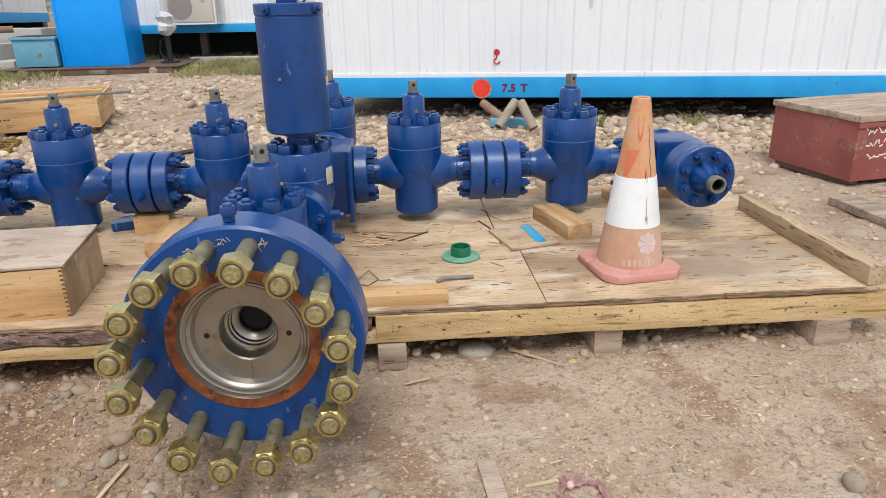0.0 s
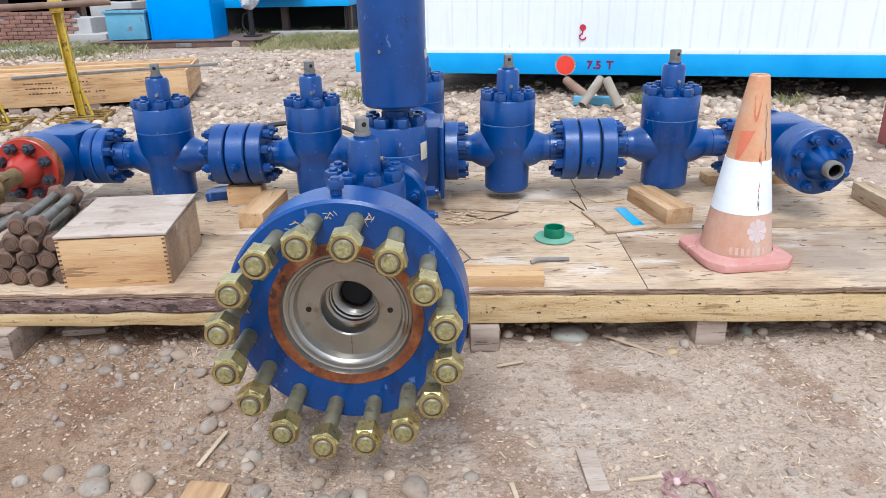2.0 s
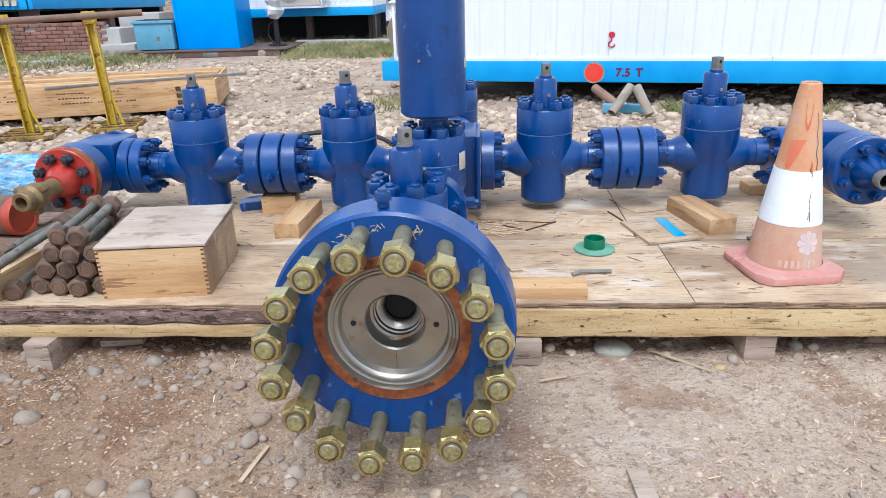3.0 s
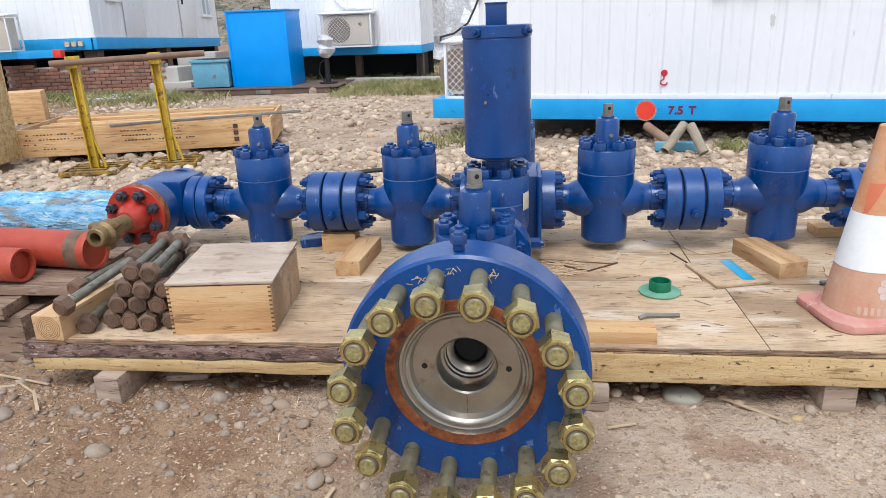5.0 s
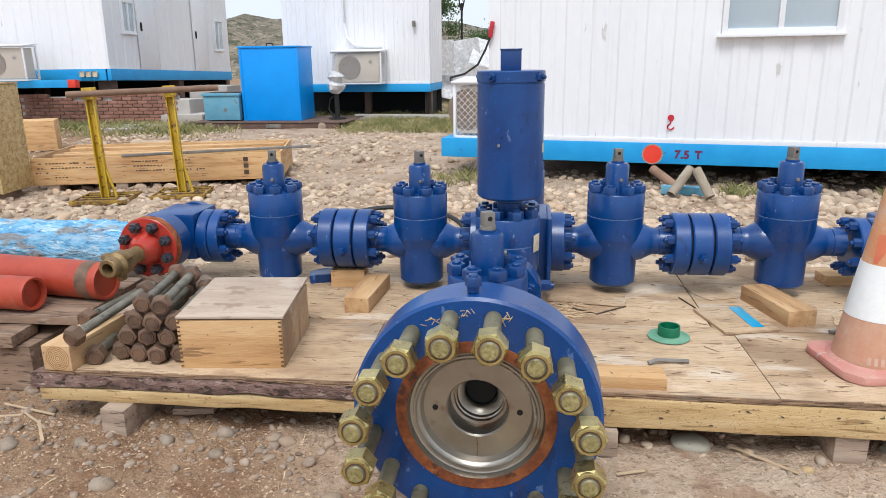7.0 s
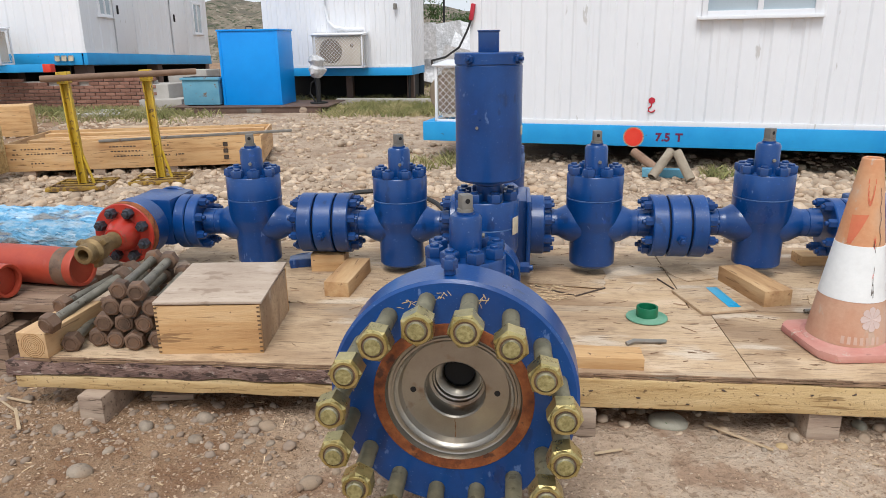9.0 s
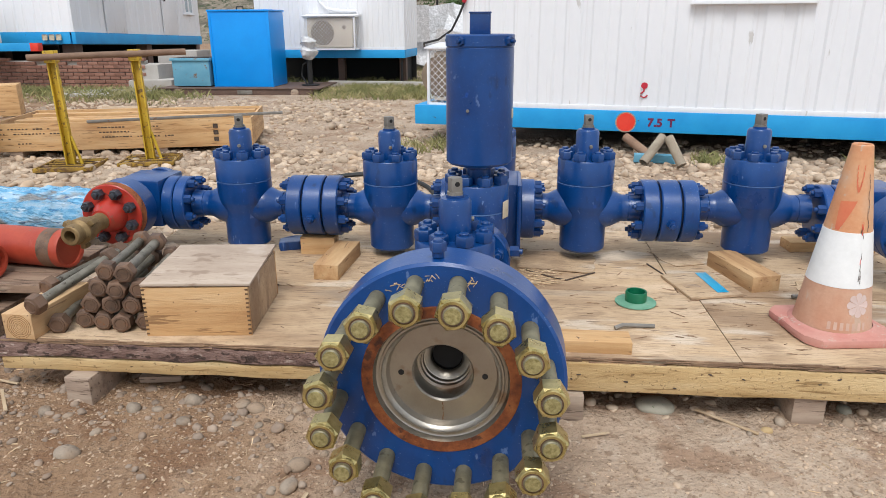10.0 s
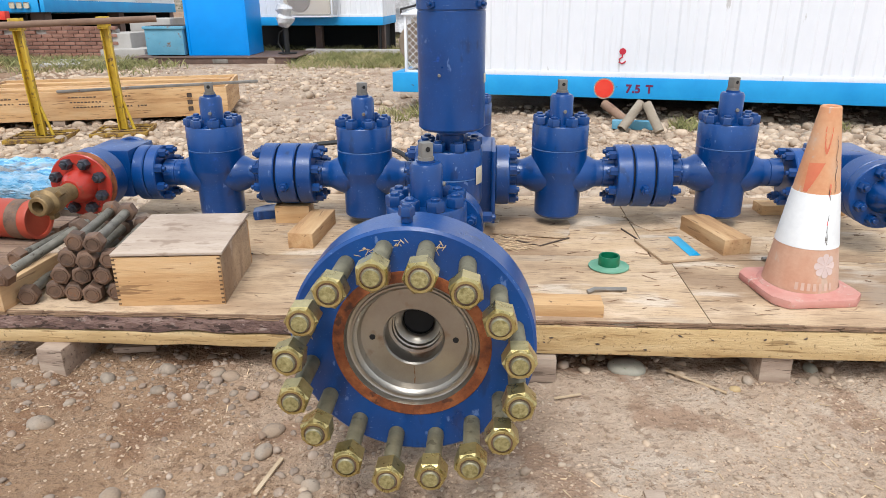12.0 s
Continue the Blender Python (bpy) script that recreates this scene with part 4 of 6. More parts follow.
def small_crate():
    c = thing("wooden_box", pose(-1.25, 2.706, TOP, 0, 0, 5), "small closed plywood box with finger-jointed corners", "wooden box")
    w, d, h, t = 0.388, 0.425, 0.19, 0.012
    put("front_panel", box_mesh((w, t, h), PINE, 0.002), c, pose(0, -d / 2 + t / 2, h / 2))
    put("back_panel", box_mesh((w, t, h), PINE, 0.002), c, pose(0, d / 2 - t / 2, h / 2))
    for s in (-1, 1):
        put("side_panel", box_mesh((t, d - 2 * t - 0.002, h), PLY, 0.002), c, pose(s * (w / 2 - t / 2), 0, h / 2))
    put("bottom_panel", box_mesh((w - 2 * t - 0.002, d - 2 * t - 0.002, 0.01), PLY, 0.001), c, pose(0, 0, 0.006))
    put("lid", box_mesh((w + 0.008, d + 0.012, 0.01), LID, 0.002), c, pose(0.002, 0.003, h + 0.016, 1.4, 0.3, 0.8), "pale weathered plywood lid slightly raised")
    for s in (-1, 1):
        for k in range(11):
            put("joint_finger", box_mesh((0.011, 0.003, 0.006), BROWNEDGE, 0.0006), c, pose(s * (w / 2 - 0.006), -d / 2 - 0.0005, 0.01 + k * 0.0172))


small_crate()
corner_timber = solid("timber_block", (0.118, 0.34, 0.098), PINE_Y, pose(-1.868, 2.585, TOP, 0, 0, -3), "square pine timber block with end grain at the pallet corner", "timber", "timber blocks")
for k in range(6):
    put("growth_ring", lathe_mesh([(0.008 + 0.0075 * k, 0.002), (0.008 + 0.0075 * k, -0.0009), (0.0098 + 0.0076 * k, -0.0009), (0.0098 + 0.0076 * k, 0.002)], RINGWOOD, 28, "y"), corner_timber, pose(0.004, -0.17, 0.049))
solid("timber_block", (0.128, 0.36, 0.072), PINE_Y, pose(0.945, 3.27, TOP, 0, 0, 15), "flat pine block wedged under a blue valve", "timber", "timber blocks")
solid("timber_block", (0.115, 0.37, 0.072), PINE_Y, pose(-0.895, 3.285, TOP, 0, 0, -4), "sawn pine block lying on the plywood", "timber", "timber blocks")
solid("timber_block", (0.17, 0.12, 0.09), PINE, pose(-1.04, 3.51, TOP, 0, 0, 3), "reddish timber block under a bolted spool", "timber", "timber blocks")
solid("timber_block", (0.13, 0.11, 0.05), PINE, pose(1.36, 3.72, TOP, 0, 0, 5), "short pine offcut on plywood", "timber", "timber blocks")
solid("timber_block", (0.11, 0.1, 0.05), PINE, pose(1.66, 3.72, TOP, 0, 0, -8), "short pine offcut on plywood", "timber", "timber blocks")
solid("timber_block", (0.33, 0.1, 0.045), PINE, pose(0.165, 2.51, TOP, 0, 0, -1), "yellow pine offcut on the front edge", "timber", "timber blocks")
solid("timber_block", (0.09, 0.07, 0.04), GREYWOOD, pose(-1.27, 3.2, TOP, 0, 0, 20), "small grey wood chunk on plywood", "timber", "timber blocks")
solid("timber_block", (0.3, 0.1, 0.06), GREYWOOD, pose(-1.85, 3.3, TOP, 0, 0, 42), "weathered offcut behind the bolt pile", "timber", "timber blocks")

board = thing("flat_carton", pose(0.735, 3.14, TOP + 0.001, 0, 0, 14), "flat yellow-brown board with a strip of blue tape", "board")
put("panel", box_mesh((0.235, 0.28, 0.012), PLY, 0.002), board, pose(0, 0, 0.007))
put("tape", box_mesh((0.05, 0.24, 0.0015), BLUETAPE, 0.0004), board, pose(0.055, 0.01, 0.0142, 0, 0, -6), "blue tape strip")
for k in range(3):
    put("stencil_bar", box_mesh((0.07, 0.003, 0.001), GREYWOOD, 0.0002), board, pose(-0.05, -0.03 + k * 0.014, 0.0138), "faint dark stencil line")

bm = bmesh.new()
tube(bm, [(0, 0, 0.012), (0.03, 0.012, 0.02), (0.08, 0.025, 0.014), (0.15, 0.03, 0.012)], 0.0085)
tagged(part("bent_rod", bm, GREYSTEEL, None, m=pose(0.3, 2.66, TOP - 0.003)), "bent grey reinforcing rod offcut on plywood", "rod")
wr = thing("wrench", pose(1.27, 2.86, TOP, 0, 0, -35), "grey steel ring wrench lying behind the cone", "wrench")
bm = bmesh.new()
add_box(bm, (0.14, 0.024, 0.01), (-0.08, 0, 0.012), 0.003)
part("shank", bm, GREYSTEEL, wr)
put("ring", lathe_mesh([(0.011, 0.004), (0.024, 0.004), (0.026, 0.01), (0.024, 0.018), (0.011, 0.018), (0.011, 0.004)], GREYSTEEL, 20), wr)
bolt = thing("bolt", pose(1.07, 3.02, TOP + 0.014, 0, 0, 10), "loose grey bolt lying on the plywood", "bolt")
put("shank", lathe_mesh(rod(0.008, 0.09), GREYSTEEL, 14, "x"), bolt)
put("head", lathe_mesh(hex_profile(0.024, 0.014), GREYSTEEL, 6, "x"), bolt, pose(0.088, 0, 0))
for k, (pts, rr) in enumerate((
        ([(-0.02, 2.72, TOP + 0.004), (0.03, 2.78, TOP + 0.02), (0.07, 2.72, TOP + 0.004), (0.03, 2.66, TOP + 0.004), (-0.03, 2.69, TOP + 0.004)], 0.003),)):
    bm = bmesh.new()
    tube(bm, pts, rr, 6)
    tagged(part("wire_loop", bm, GREYSTEEL, None), "loop of thin grey wire on plywood", "wire")
# torn veneer sheets
for cx, cy, w, d, a in ((0.14, 3.42, 0.34, 0.26, -8), (0.72, 3.52, 0.16, 0.24, 20), (-1.62, 3.02, 0.3, 0.14, 12), (1.25, 3.15, 0.2, 0.1, -15)):
    bm = bmesh.new()
    add_box(bm, (w, d, 0.003), (0, 0, 0.003))
    bmesh.ops.subdivide_edges(bm, edges=[e for e in bm.edges if e.calc_length() > 0.05], cuts=7, use_grid_fill=True)
    for v in bm.verts:
        v.co.x += 0.02 * noise.noise(v.co * 14 + Vector((cx, 0, 0)))
        v.co.y += 0.02 * noise.noise(v.co * 14 + Vector((0, cy, 5)))
        v.co.z += 0.004 * abs(noise.noise(v.co * 11)) + 0.05 * max(0.0, abs(v.co.y) - d * 0.42)
    tagged(part("veneer_sheet", bm, PLY, None, m=pose(cx, cy, TOP + 0.001, 0, 0, a)), "torn thin brown veneer sheet on the plywood", "veneer", "torn veneer")
# cords and slivers on the plywood
for pts, label in (([(0.56, 3.42, TOP), (0.6, 3.3, TOP), (0.64, 3.16, TOP)], "dark cord lying across the plywood joint"),
                   ([(-0.02, 3.3, TOP), (0.08, 3.22, TOP), (0.16, 3.17, TOP), (0.3, 3.28, TOP)], "thin brown cord curled under a valve"),
                   ([(-1.5, 3.05, TOP), (-1.3, 3.08, TOP), (-1.1, 3.02, TOP)], "thin dark cord on plywood")):
    bm = bmesh.new()
    tube(bm, [(x, y, z + 0.004) for x, y, z in pts], 0.0035, 6)
    tagged(part("cord", bm, INK, None), label, "cord")


# ---- pile of old hex bolts ----
bm = bmesh.new()
add_lathe(bm, [(0, 0.0), (0.03, 0.0), (0.037, 0.004), (0.0385, 0.01), (0.0385, 0.042), (0, 0.042)], 6, axis="y")
BHEAD = mesh(bm, OLD)
BRING = lathe_mesh([(0.0275, 0.001), (0.0265, -0.003), (0.0215, -0.0035), (0.0195, -0.001), (0.0185, -0.0025), (0, -0.0025)], OLD, 18, "y")
BSHANK = lathe_mesh([(0.0185, 0.04), (0.0185, 0.13), (0.0175, 0.133), (0.0175, 0.3), (0.0185, 0.303), (0.0185, 0.44), (0.016, 0.446), (0, 0.446)], SHANK, 16, "y")


def old_bolt(m, label="dull rusty stud bolt with hex nuts in a stacked pile"):
    b = thing("stud_bolt", m, label, "bolt", "pile of stud bolts")
    put("shank", BSHANK, b)
    put("front_nut", BHEAD, b, pose(0, 0, 0, 0, random.choice((0, 30, 12)), 0))
    put("stud_end", BRING, b)
    put("rear_nut", BHEAD, b, pose(0, 0.375, 0, 0, random.uniform(0, 60), 0))


for x0, n, z in ((-1.688, 4, 0.0335), (-1.65, 3, 0.0985), (-1.61, 3, 0.164), (-1.572, 2, 0.2295)):
    for k in range(n):
        old_bolt(pose(x0 + k * 0.079, 2.5 + random.uniform(-0.012, 0.02), TOP + z + 0.004, 0, random.uniform(-15, 15), 9 + random.uniform(-1.5, 1.5)))
old_bolt(pose(-1.765, 2.47, TOP + 0.0335, 0, 0, 12))
old_bolt(pose(-1.8, 2.4, TOP + 0.135, 9, 0, -13), "grey stud bolt laid askew on the pile")
old_bolt(pose(-1.865, 2.58, TOP + 0.135, 4, 0, -12), "grey stud bolt laid askew on the pile")

# ---- pipes and planks beside the platform ----
for k, (x, y, z, w, d, t, a) in enumerate(((-2.72, 2.86, 0.245, 1.35, 0.16, 0.035, 1), (-2.74, 3.04, 0.25, 1.4, 0.17, 0.035, -1), (-2.75, 3.23, 0.25, 1.4, 0.17, 0.035, 1), (-2.86, 2.72, 0.19, 1.2, 0.17, 0.05, 2))):
    solid("plank", (w, d, t), DARKPLANK, pose(x, y, z, 0, 0, a), "weathered brown plank in the stack under red pipes", "plank", "planks under pipes", 0.004, 0.003)
for x, y, h in ((-2.35, 2.82, 0.185), (-3.1, 2.82, 0.185), (-2.35, 3.15, 0.245), (-3.1, 3.15, 0.245)):
    solid("sleeper", (0.3, 0.26 if y < 3 else 0.2, h + 0.02), DARKPLANK, pose(x, y, -0.02, 0, 0, random.uniform(-4, 4)), "thick brown timber sleeper carrying planks", "timber", "sleepers")


def pipe(name, a, b, r, material, label, extra=None, rough=0.0, category="pipe"):
    a, b = Vector(a), Vector(b)
    L = (b - a).length
    p = thing(name, Matrix.Translation(a) @ (b - a).to_track_quat("Z", "Y").to_matrix().to_4x4(), label, category)
    bm = bmesh.new()
    n = 140 if rough else 30
    add_lathe(bm, [(r * 0.82, 0.03), (r * 0.82, 0.002), (r * 0.88, 0), (r * 0.97, 0), (r, 0.008)] + [(r, 0.02 + (L - 0.02) * i / n) for i in range(n + 1)] + [(0, L)], 36)
    if rough:
        for v in bm.verts:
            v.co += noise.noise_vector(v.co * 6) * rough + noise.noise_vector(v.co * 19) * rough * 0.6 + noise.noise_vector(Vector((v.co.x * 60, v.co.y * 60, v.co.z * 22))) * rough * 0.4
    part("tube", bm, material, p)
    return p


p = pipe("red_pipe", (-2.03, 3.01, 0.372), (-3.9, 3.3, 0.372), 0.086, RED, "worn orange-red steel pipe resting on planks")
put("end_cap", lathe_mesh([(0, 0.012), (0.07, 0.012), (0.073, 0.03)], RED, 30), p)
put("bare_band", lathe_mesh([(0.0868, 0.04), (0.0872, 0.045), (0.0872, 0.1), (0.0868, 0.105)], OLD, 36), p, None, "bare grey worn band")
p = pipe("red_pipe", (-2.27, 2.85, 0.36), (-3.7, 2.97, 0.36), 0.074, RED, "orange-red pipe with a recessed round end cap")
put("end_cap", lathe_mesh([(0, 0.02), (0.055, 0.02), (0.0615, 0.024), (0.0625, 0.003)], RED, 30), p)
pipe("wrapped_pipe", (-2.36, 4.0, 0.215), (-5.2, 4.0, 0.215), 0.1, TARP, "pipe wrapped in crinkled pale blue plastic", rough=0.022)
pipe("wrapped_pipe", (-2.4, 4.27, 0.23), (-5.2, 4.3, 0.23), 0.11, TARP, "pipe wrapped in crinkled pale blue plastic", rough=0.022)
for x in (-2.7, -4.2):
    solid("sleeper", (0.12, 0.7, 0.14), GREYWOOD, pose(x, 4.14, -0.01), "timber sleeper under wrapped pipes", "timber", "sleepers")
# black hose behind the valves
bm = bmesh.new()
tube(bm, [(-0.93 + 0.42 * math.cos(a), 4.1 + 0.25 * math.sin(a), TOP + 0.12 + 0.1 * math.sin(a * 1.0)) for a in np.linspace(0.2, 2.9, 24)], 0.014, 8)
tube(bm, [(-0.51, 4.15, TOP + 0.14), (-0.45, 4.05, TOP + 0.02), (-0.3, 3.9, TOP + 0.014)], 0.014, 8)
tagged(part("black_hose", bm, RUBBER, None), "black rubber hose arching behind the valves", "hose")
solid("blue_scrap", (0.13, 0.11, 0.045), BLUE, pose(-1.2, 3.56, TOP, 0, 0, 25), "bent navy steel scrap under the valve row", "scrap", "", 0.012, 0.012)

# ---- long shipping crate and stands ----
def long_crate():
    c = thing("shipping_crate", pose(-4.12, 7.265, 0, 0, 0, 13.5), "long open pine shipping crate with stencilled side", "crate")
    L, D, z0, h = 2.62, 1.2, 0.06, 0.29
    put("side_board", box_mesh((L, 0.025, h), PINE, 0.004), c, pose(0, 0, z0 + h / 2))
    put("side_board", box_mesh((L, 0.025, h), PINE, 0.004), c, pose(0, D, z0 + h / 2))
    for s in (-1, 1):
        put("end_board", box_mesh((0.025, D - 0.03, h), PINE_Y, 0.004), c, pose(s * (L / 2 - 0.0125), D / 2, z0 + h / 2))
    put("floor_board", box_mesh((L - 0.06, D - 0.04, 0.02), GREYWOOD, 0.002), c, pose(0, D / 2, z0 + 0.012))
    for x in (-1.1, -0.4, 0.35, 1.15):
        put("skid", box_mesh((0.12, D, 0.075), GREYWOOD, 0.004), c, pose(x, D / 2, 0.022))
    for y, dz, w in ((0.2, 0.0, 0.1), (0.42, 0.02, 0.12), (0.66, 0.01, 0.1), (0.9, 0.03, 0.12)):
        put("inner_plank", box_mesh((L - 0.15, w, 0.05), PINE, 0.004), c, pose(0.02, y, z0 + h - 0.06 + dz, 0, 0, 0))
    for row, (z, segs) in enumerate(((0.25, ((-1.2, 0.5), (-0.25, 0.3), (0.16, 0.26))), (0.2, ((-1.25, 0.72), (-0.24, 0.32))), (0.15, ((-1.24, 0.16), (-0.22, 0.74))), (0.1, ((-1.05, 0.2),)))):
        for x, w in segs:
            n = int(w / 0.035)
            for k in range(n):
                if random.random() < 0.82:
                    put("stencil_bar", box_mesh((random.uniform(0.012, 0.03), 0.002, 0.012), INK, 0.0004), c, pose(x + k * 0.035, -0.0135, z + 0.04), "dark stencilled marking")
    for k in range(3):
        put("stencil_bar", box_mesh((0.05, 0.002, 0.045), INK, 0.008), c, pose(0.93, -0.0135, 0.28 - k * 0.07), "dark stencilled marking")
    return c


long_crate()
solid("rolled_rod", (2.0, 0.03, 0.03), GREYSTEEL, pose(-3.5, 7.43, 0.36, 0, -1.2, 15), "thin grey rod laid across the crate", "rod", "", 0.01)


def stand(x, y, yaw, lean):
    s = thing("pipe_stand", pose(x, y, 0, 0, 0, yaw), "yellow painted steel post on a square tread-plate base", "pipe stand", "yellow stands")
    bm = bmesh.new()
    for sx in (-1, 1):
        add_box(bm, (0.02, 0.5, 0.035), (sx * 0.25, 0, 0.02), 0.003)
        add_box(bm, (0.5, 0.02, 0.035), (0, sx * 0.24, 0.02), 0.003)
    for k in range(4):
        add_box(bm, (0.46, 0.03, 0.012), (0, -0.18 + k * 0.12, 0.028), 0.002)
    part("base_frame", bm, DIRTYYELLOW, s, "rust-stained yellow base")
    put("base_plate", box_mesh((0.47, 0.46, 0.008), BROWNSTEEL, 0.001), s, pose(0, 0, 0.014))
    bm = bmesh.new()
    for sx in (-1, 1):
        add_box(bm, (0.012, 0.06, 0.96), (sx * 0.035, 0, 0.51), 0.002)
    add_box(bm, (0.07, 0.012, 0.96), (0, 0.025, 0.51), 0.002)
    part("post", bm, YELLOW, s, m=pose(0, 0, 0, lean, lean * 1.5, 0))
    bm = bmesh.new()
    add_box(bm, (0.1, 0.02, 0.11), (0, -0.045, 1.035), 0.006)
    add_box(bm, (0.1, 0.02, 0.11), (0, 0.045, 1.035), 0.006)
    add_box(bm, (0.1, 0.11, 0.014), (0, 0, 0.992), 0.004)
    part("saddle", bm, YELLOW, s, m=pose(0, 0, 0, lean, lean * 1.5, 0))
    bm = bmesh.new()
    tube(bm, [(0.035, 0.0, 0.3), (0.1, 0.0, 0.03)], 0.014, 6)
    part("brace", bm, YELLOW, s)


stand(-4.3, 6.55, 12, -1.0)
stand(-3.66, 6.87, 14, -1.0)
bm = bmesh.new()
tube(bm, [(-4.48, 6.43, 1.03), (-4.3, 6.52, 1.035), (-3.66, 6.84, 1.05), (-3.25, 7.04, 1.06)], 0.03, 12)
tagged(part("steel_pipe", bm, RUST_SHADE_PIPE, None), "rusty brown steel pipe resting on two yellow stands", "pipe")
osb = thing("strand_board_crate", pose(-5.98, 6.62, 0.07, 0, 0, 6), "crate clad in golden strand board", "crate")
put("front_board", box_mesh((1.3, 0.018, 1.05), OSB, 0.002), osb, pose(0, -0.25, 0.525))
put("back_board", box_mesh((1.3, 0.018, 1.05), OSB, 0.002), osb, pose(0, 0.25, 0.525))
for sx in (-1, 1):
    put("side_board", box_mesh((0.018, 0.478, 1.05), OSB, 0.002), osb, pose(sx * 0.638, 0, 0.525))
put("lid_board", box_mesh((1.31, 0.53, 0.018), OSB, 0.002), osb, pose(0, 0, 1.062))
put("base_board", box_mesh((1.26, 0.47, 0.018), OSB, 0.002), osb, pose(0, 0, 0.012))
for x in (-6.41, -5.51):
    solid("timber_block", (0.14, 0.45, 0.085), GREYWOOD, pose(x, 6.65, -0.012, 0, 0, 6), "timber foot under the strand-board crate", "timber", "timber blocks")
solid("wooden_case", (0.52, 0.5, 0.46), PINE, pose(-7.8, 10.4, 0.0, 0, 0, 28), "plain pine case behind the long crate", "crate", "", 0.006)
solid("wooden_case", (0.72, 0.35, 0.24), PLY, pose(-5.25, 9.4, 0.0, 0, 0, 5), "low plywood case on the stones", "crate", "", 0.006)

# ---- red chest ----
def red_chest():
    c = thing("steel_chest", pose(3.24, 4.5, 0.0, 0, 0, 11), "faded red steel chest with a worn wooden lid", "chest")
    bm = bmesh.new()
    W, D, H = 1.35, 0.8, 0.405
    add_box(bm, (W, D, H), (W / 2, D / 2, 0.03 + H / 2), 0.006)
    part("body", bm, REDBOX, c)
    put("lid", box_mesh((W + 0.03, D + 0.03, 0.045), GREYWOOD, 0.006), c, pose(W / 2, D / 2, 0.03 + H + 0.024), "brown weathered lid")
    put("rim", box_mesh((W + 0.012, 0.012, 0.035), REDBOX, 0.003), c, pose(W / 2, -0.005, 0.03 + H - 0.02))
    for k in range(3):
        z = 0.375 - k * 0.09
        x = 0.06 + 0.02 * k
        while x < 0.62:
            w = random.uniform(0.015, 0.045)
            put("lettering_bar", box_mesh((w, 0.002, 0.009), CHALK, 0.0006), c, pose(x + w / 2, -0.0008, z + random.uniform(-0.02, 0.02), 0, random.uniform(-80, 80), 0), "white hand-painted mark")
            x += w * 0.6 + 0.006
    for x in (0.08, 1.25):
        put("foot", box_mesh((0.1, 0.7, 0.05), BROWNSTEEL, 0.004), c, pose(x, 0.4, 0.008))


red_chest()
solid("plank", (0.2, 0.95, 0.05), GREYWOOD, pose(3.02, 3.68, -0.004, 0, 0, 6), "weathered plank lying on the dirt", "plank", "", 0.005, 0.004)


# ---- portable cabins ----
def ribbed(length, z0, z1, period=0.29, depth=0.016):
    """A wall sheet with trapezoid ribs, its outside towards -y, 40 mm thick."""
    bm = bmesh.new()
    xs, y = [(0.0, 0.0)], 0
    n = int(length / period)
    for k in range(n):
        a = k * period
        xs += [(a + period * 0.52, 0.0), (a + period * 0.6, depth), (a + period * 0.92, depth), (a + period, 0.0)]
    xs.append((length, 0.0))
    front = [[bm.verts.new((x, d, z)) for x, d in xs] for z in (z0, z1)]
    back = [[bm.verts.new((x, 0.06, z)) for x, d in xs] for z in (z0, z1)]
    for i in range(len(xs) - 1):
        bm.faces.new((front[0][i], front[0][i + 1], front[1][i + 1], front[1][i]))
        bm.faces.new((back[0][i + 1], back[0][i], back[1][i], back[1][i + 1]))
        for q in (0, 1):
            bm.faces.new((front[q][i], back[q][i], back[q][i + 1], front[q][i + 1]))
    for i in (0, -1):
        bm.faces.new((front[0][i], front[1][i], back[1][i], back[0][i]))
    bmesh.ops.remove_doubles(bm, verts=bm.verts[:], dist=1e-5)
    return bm


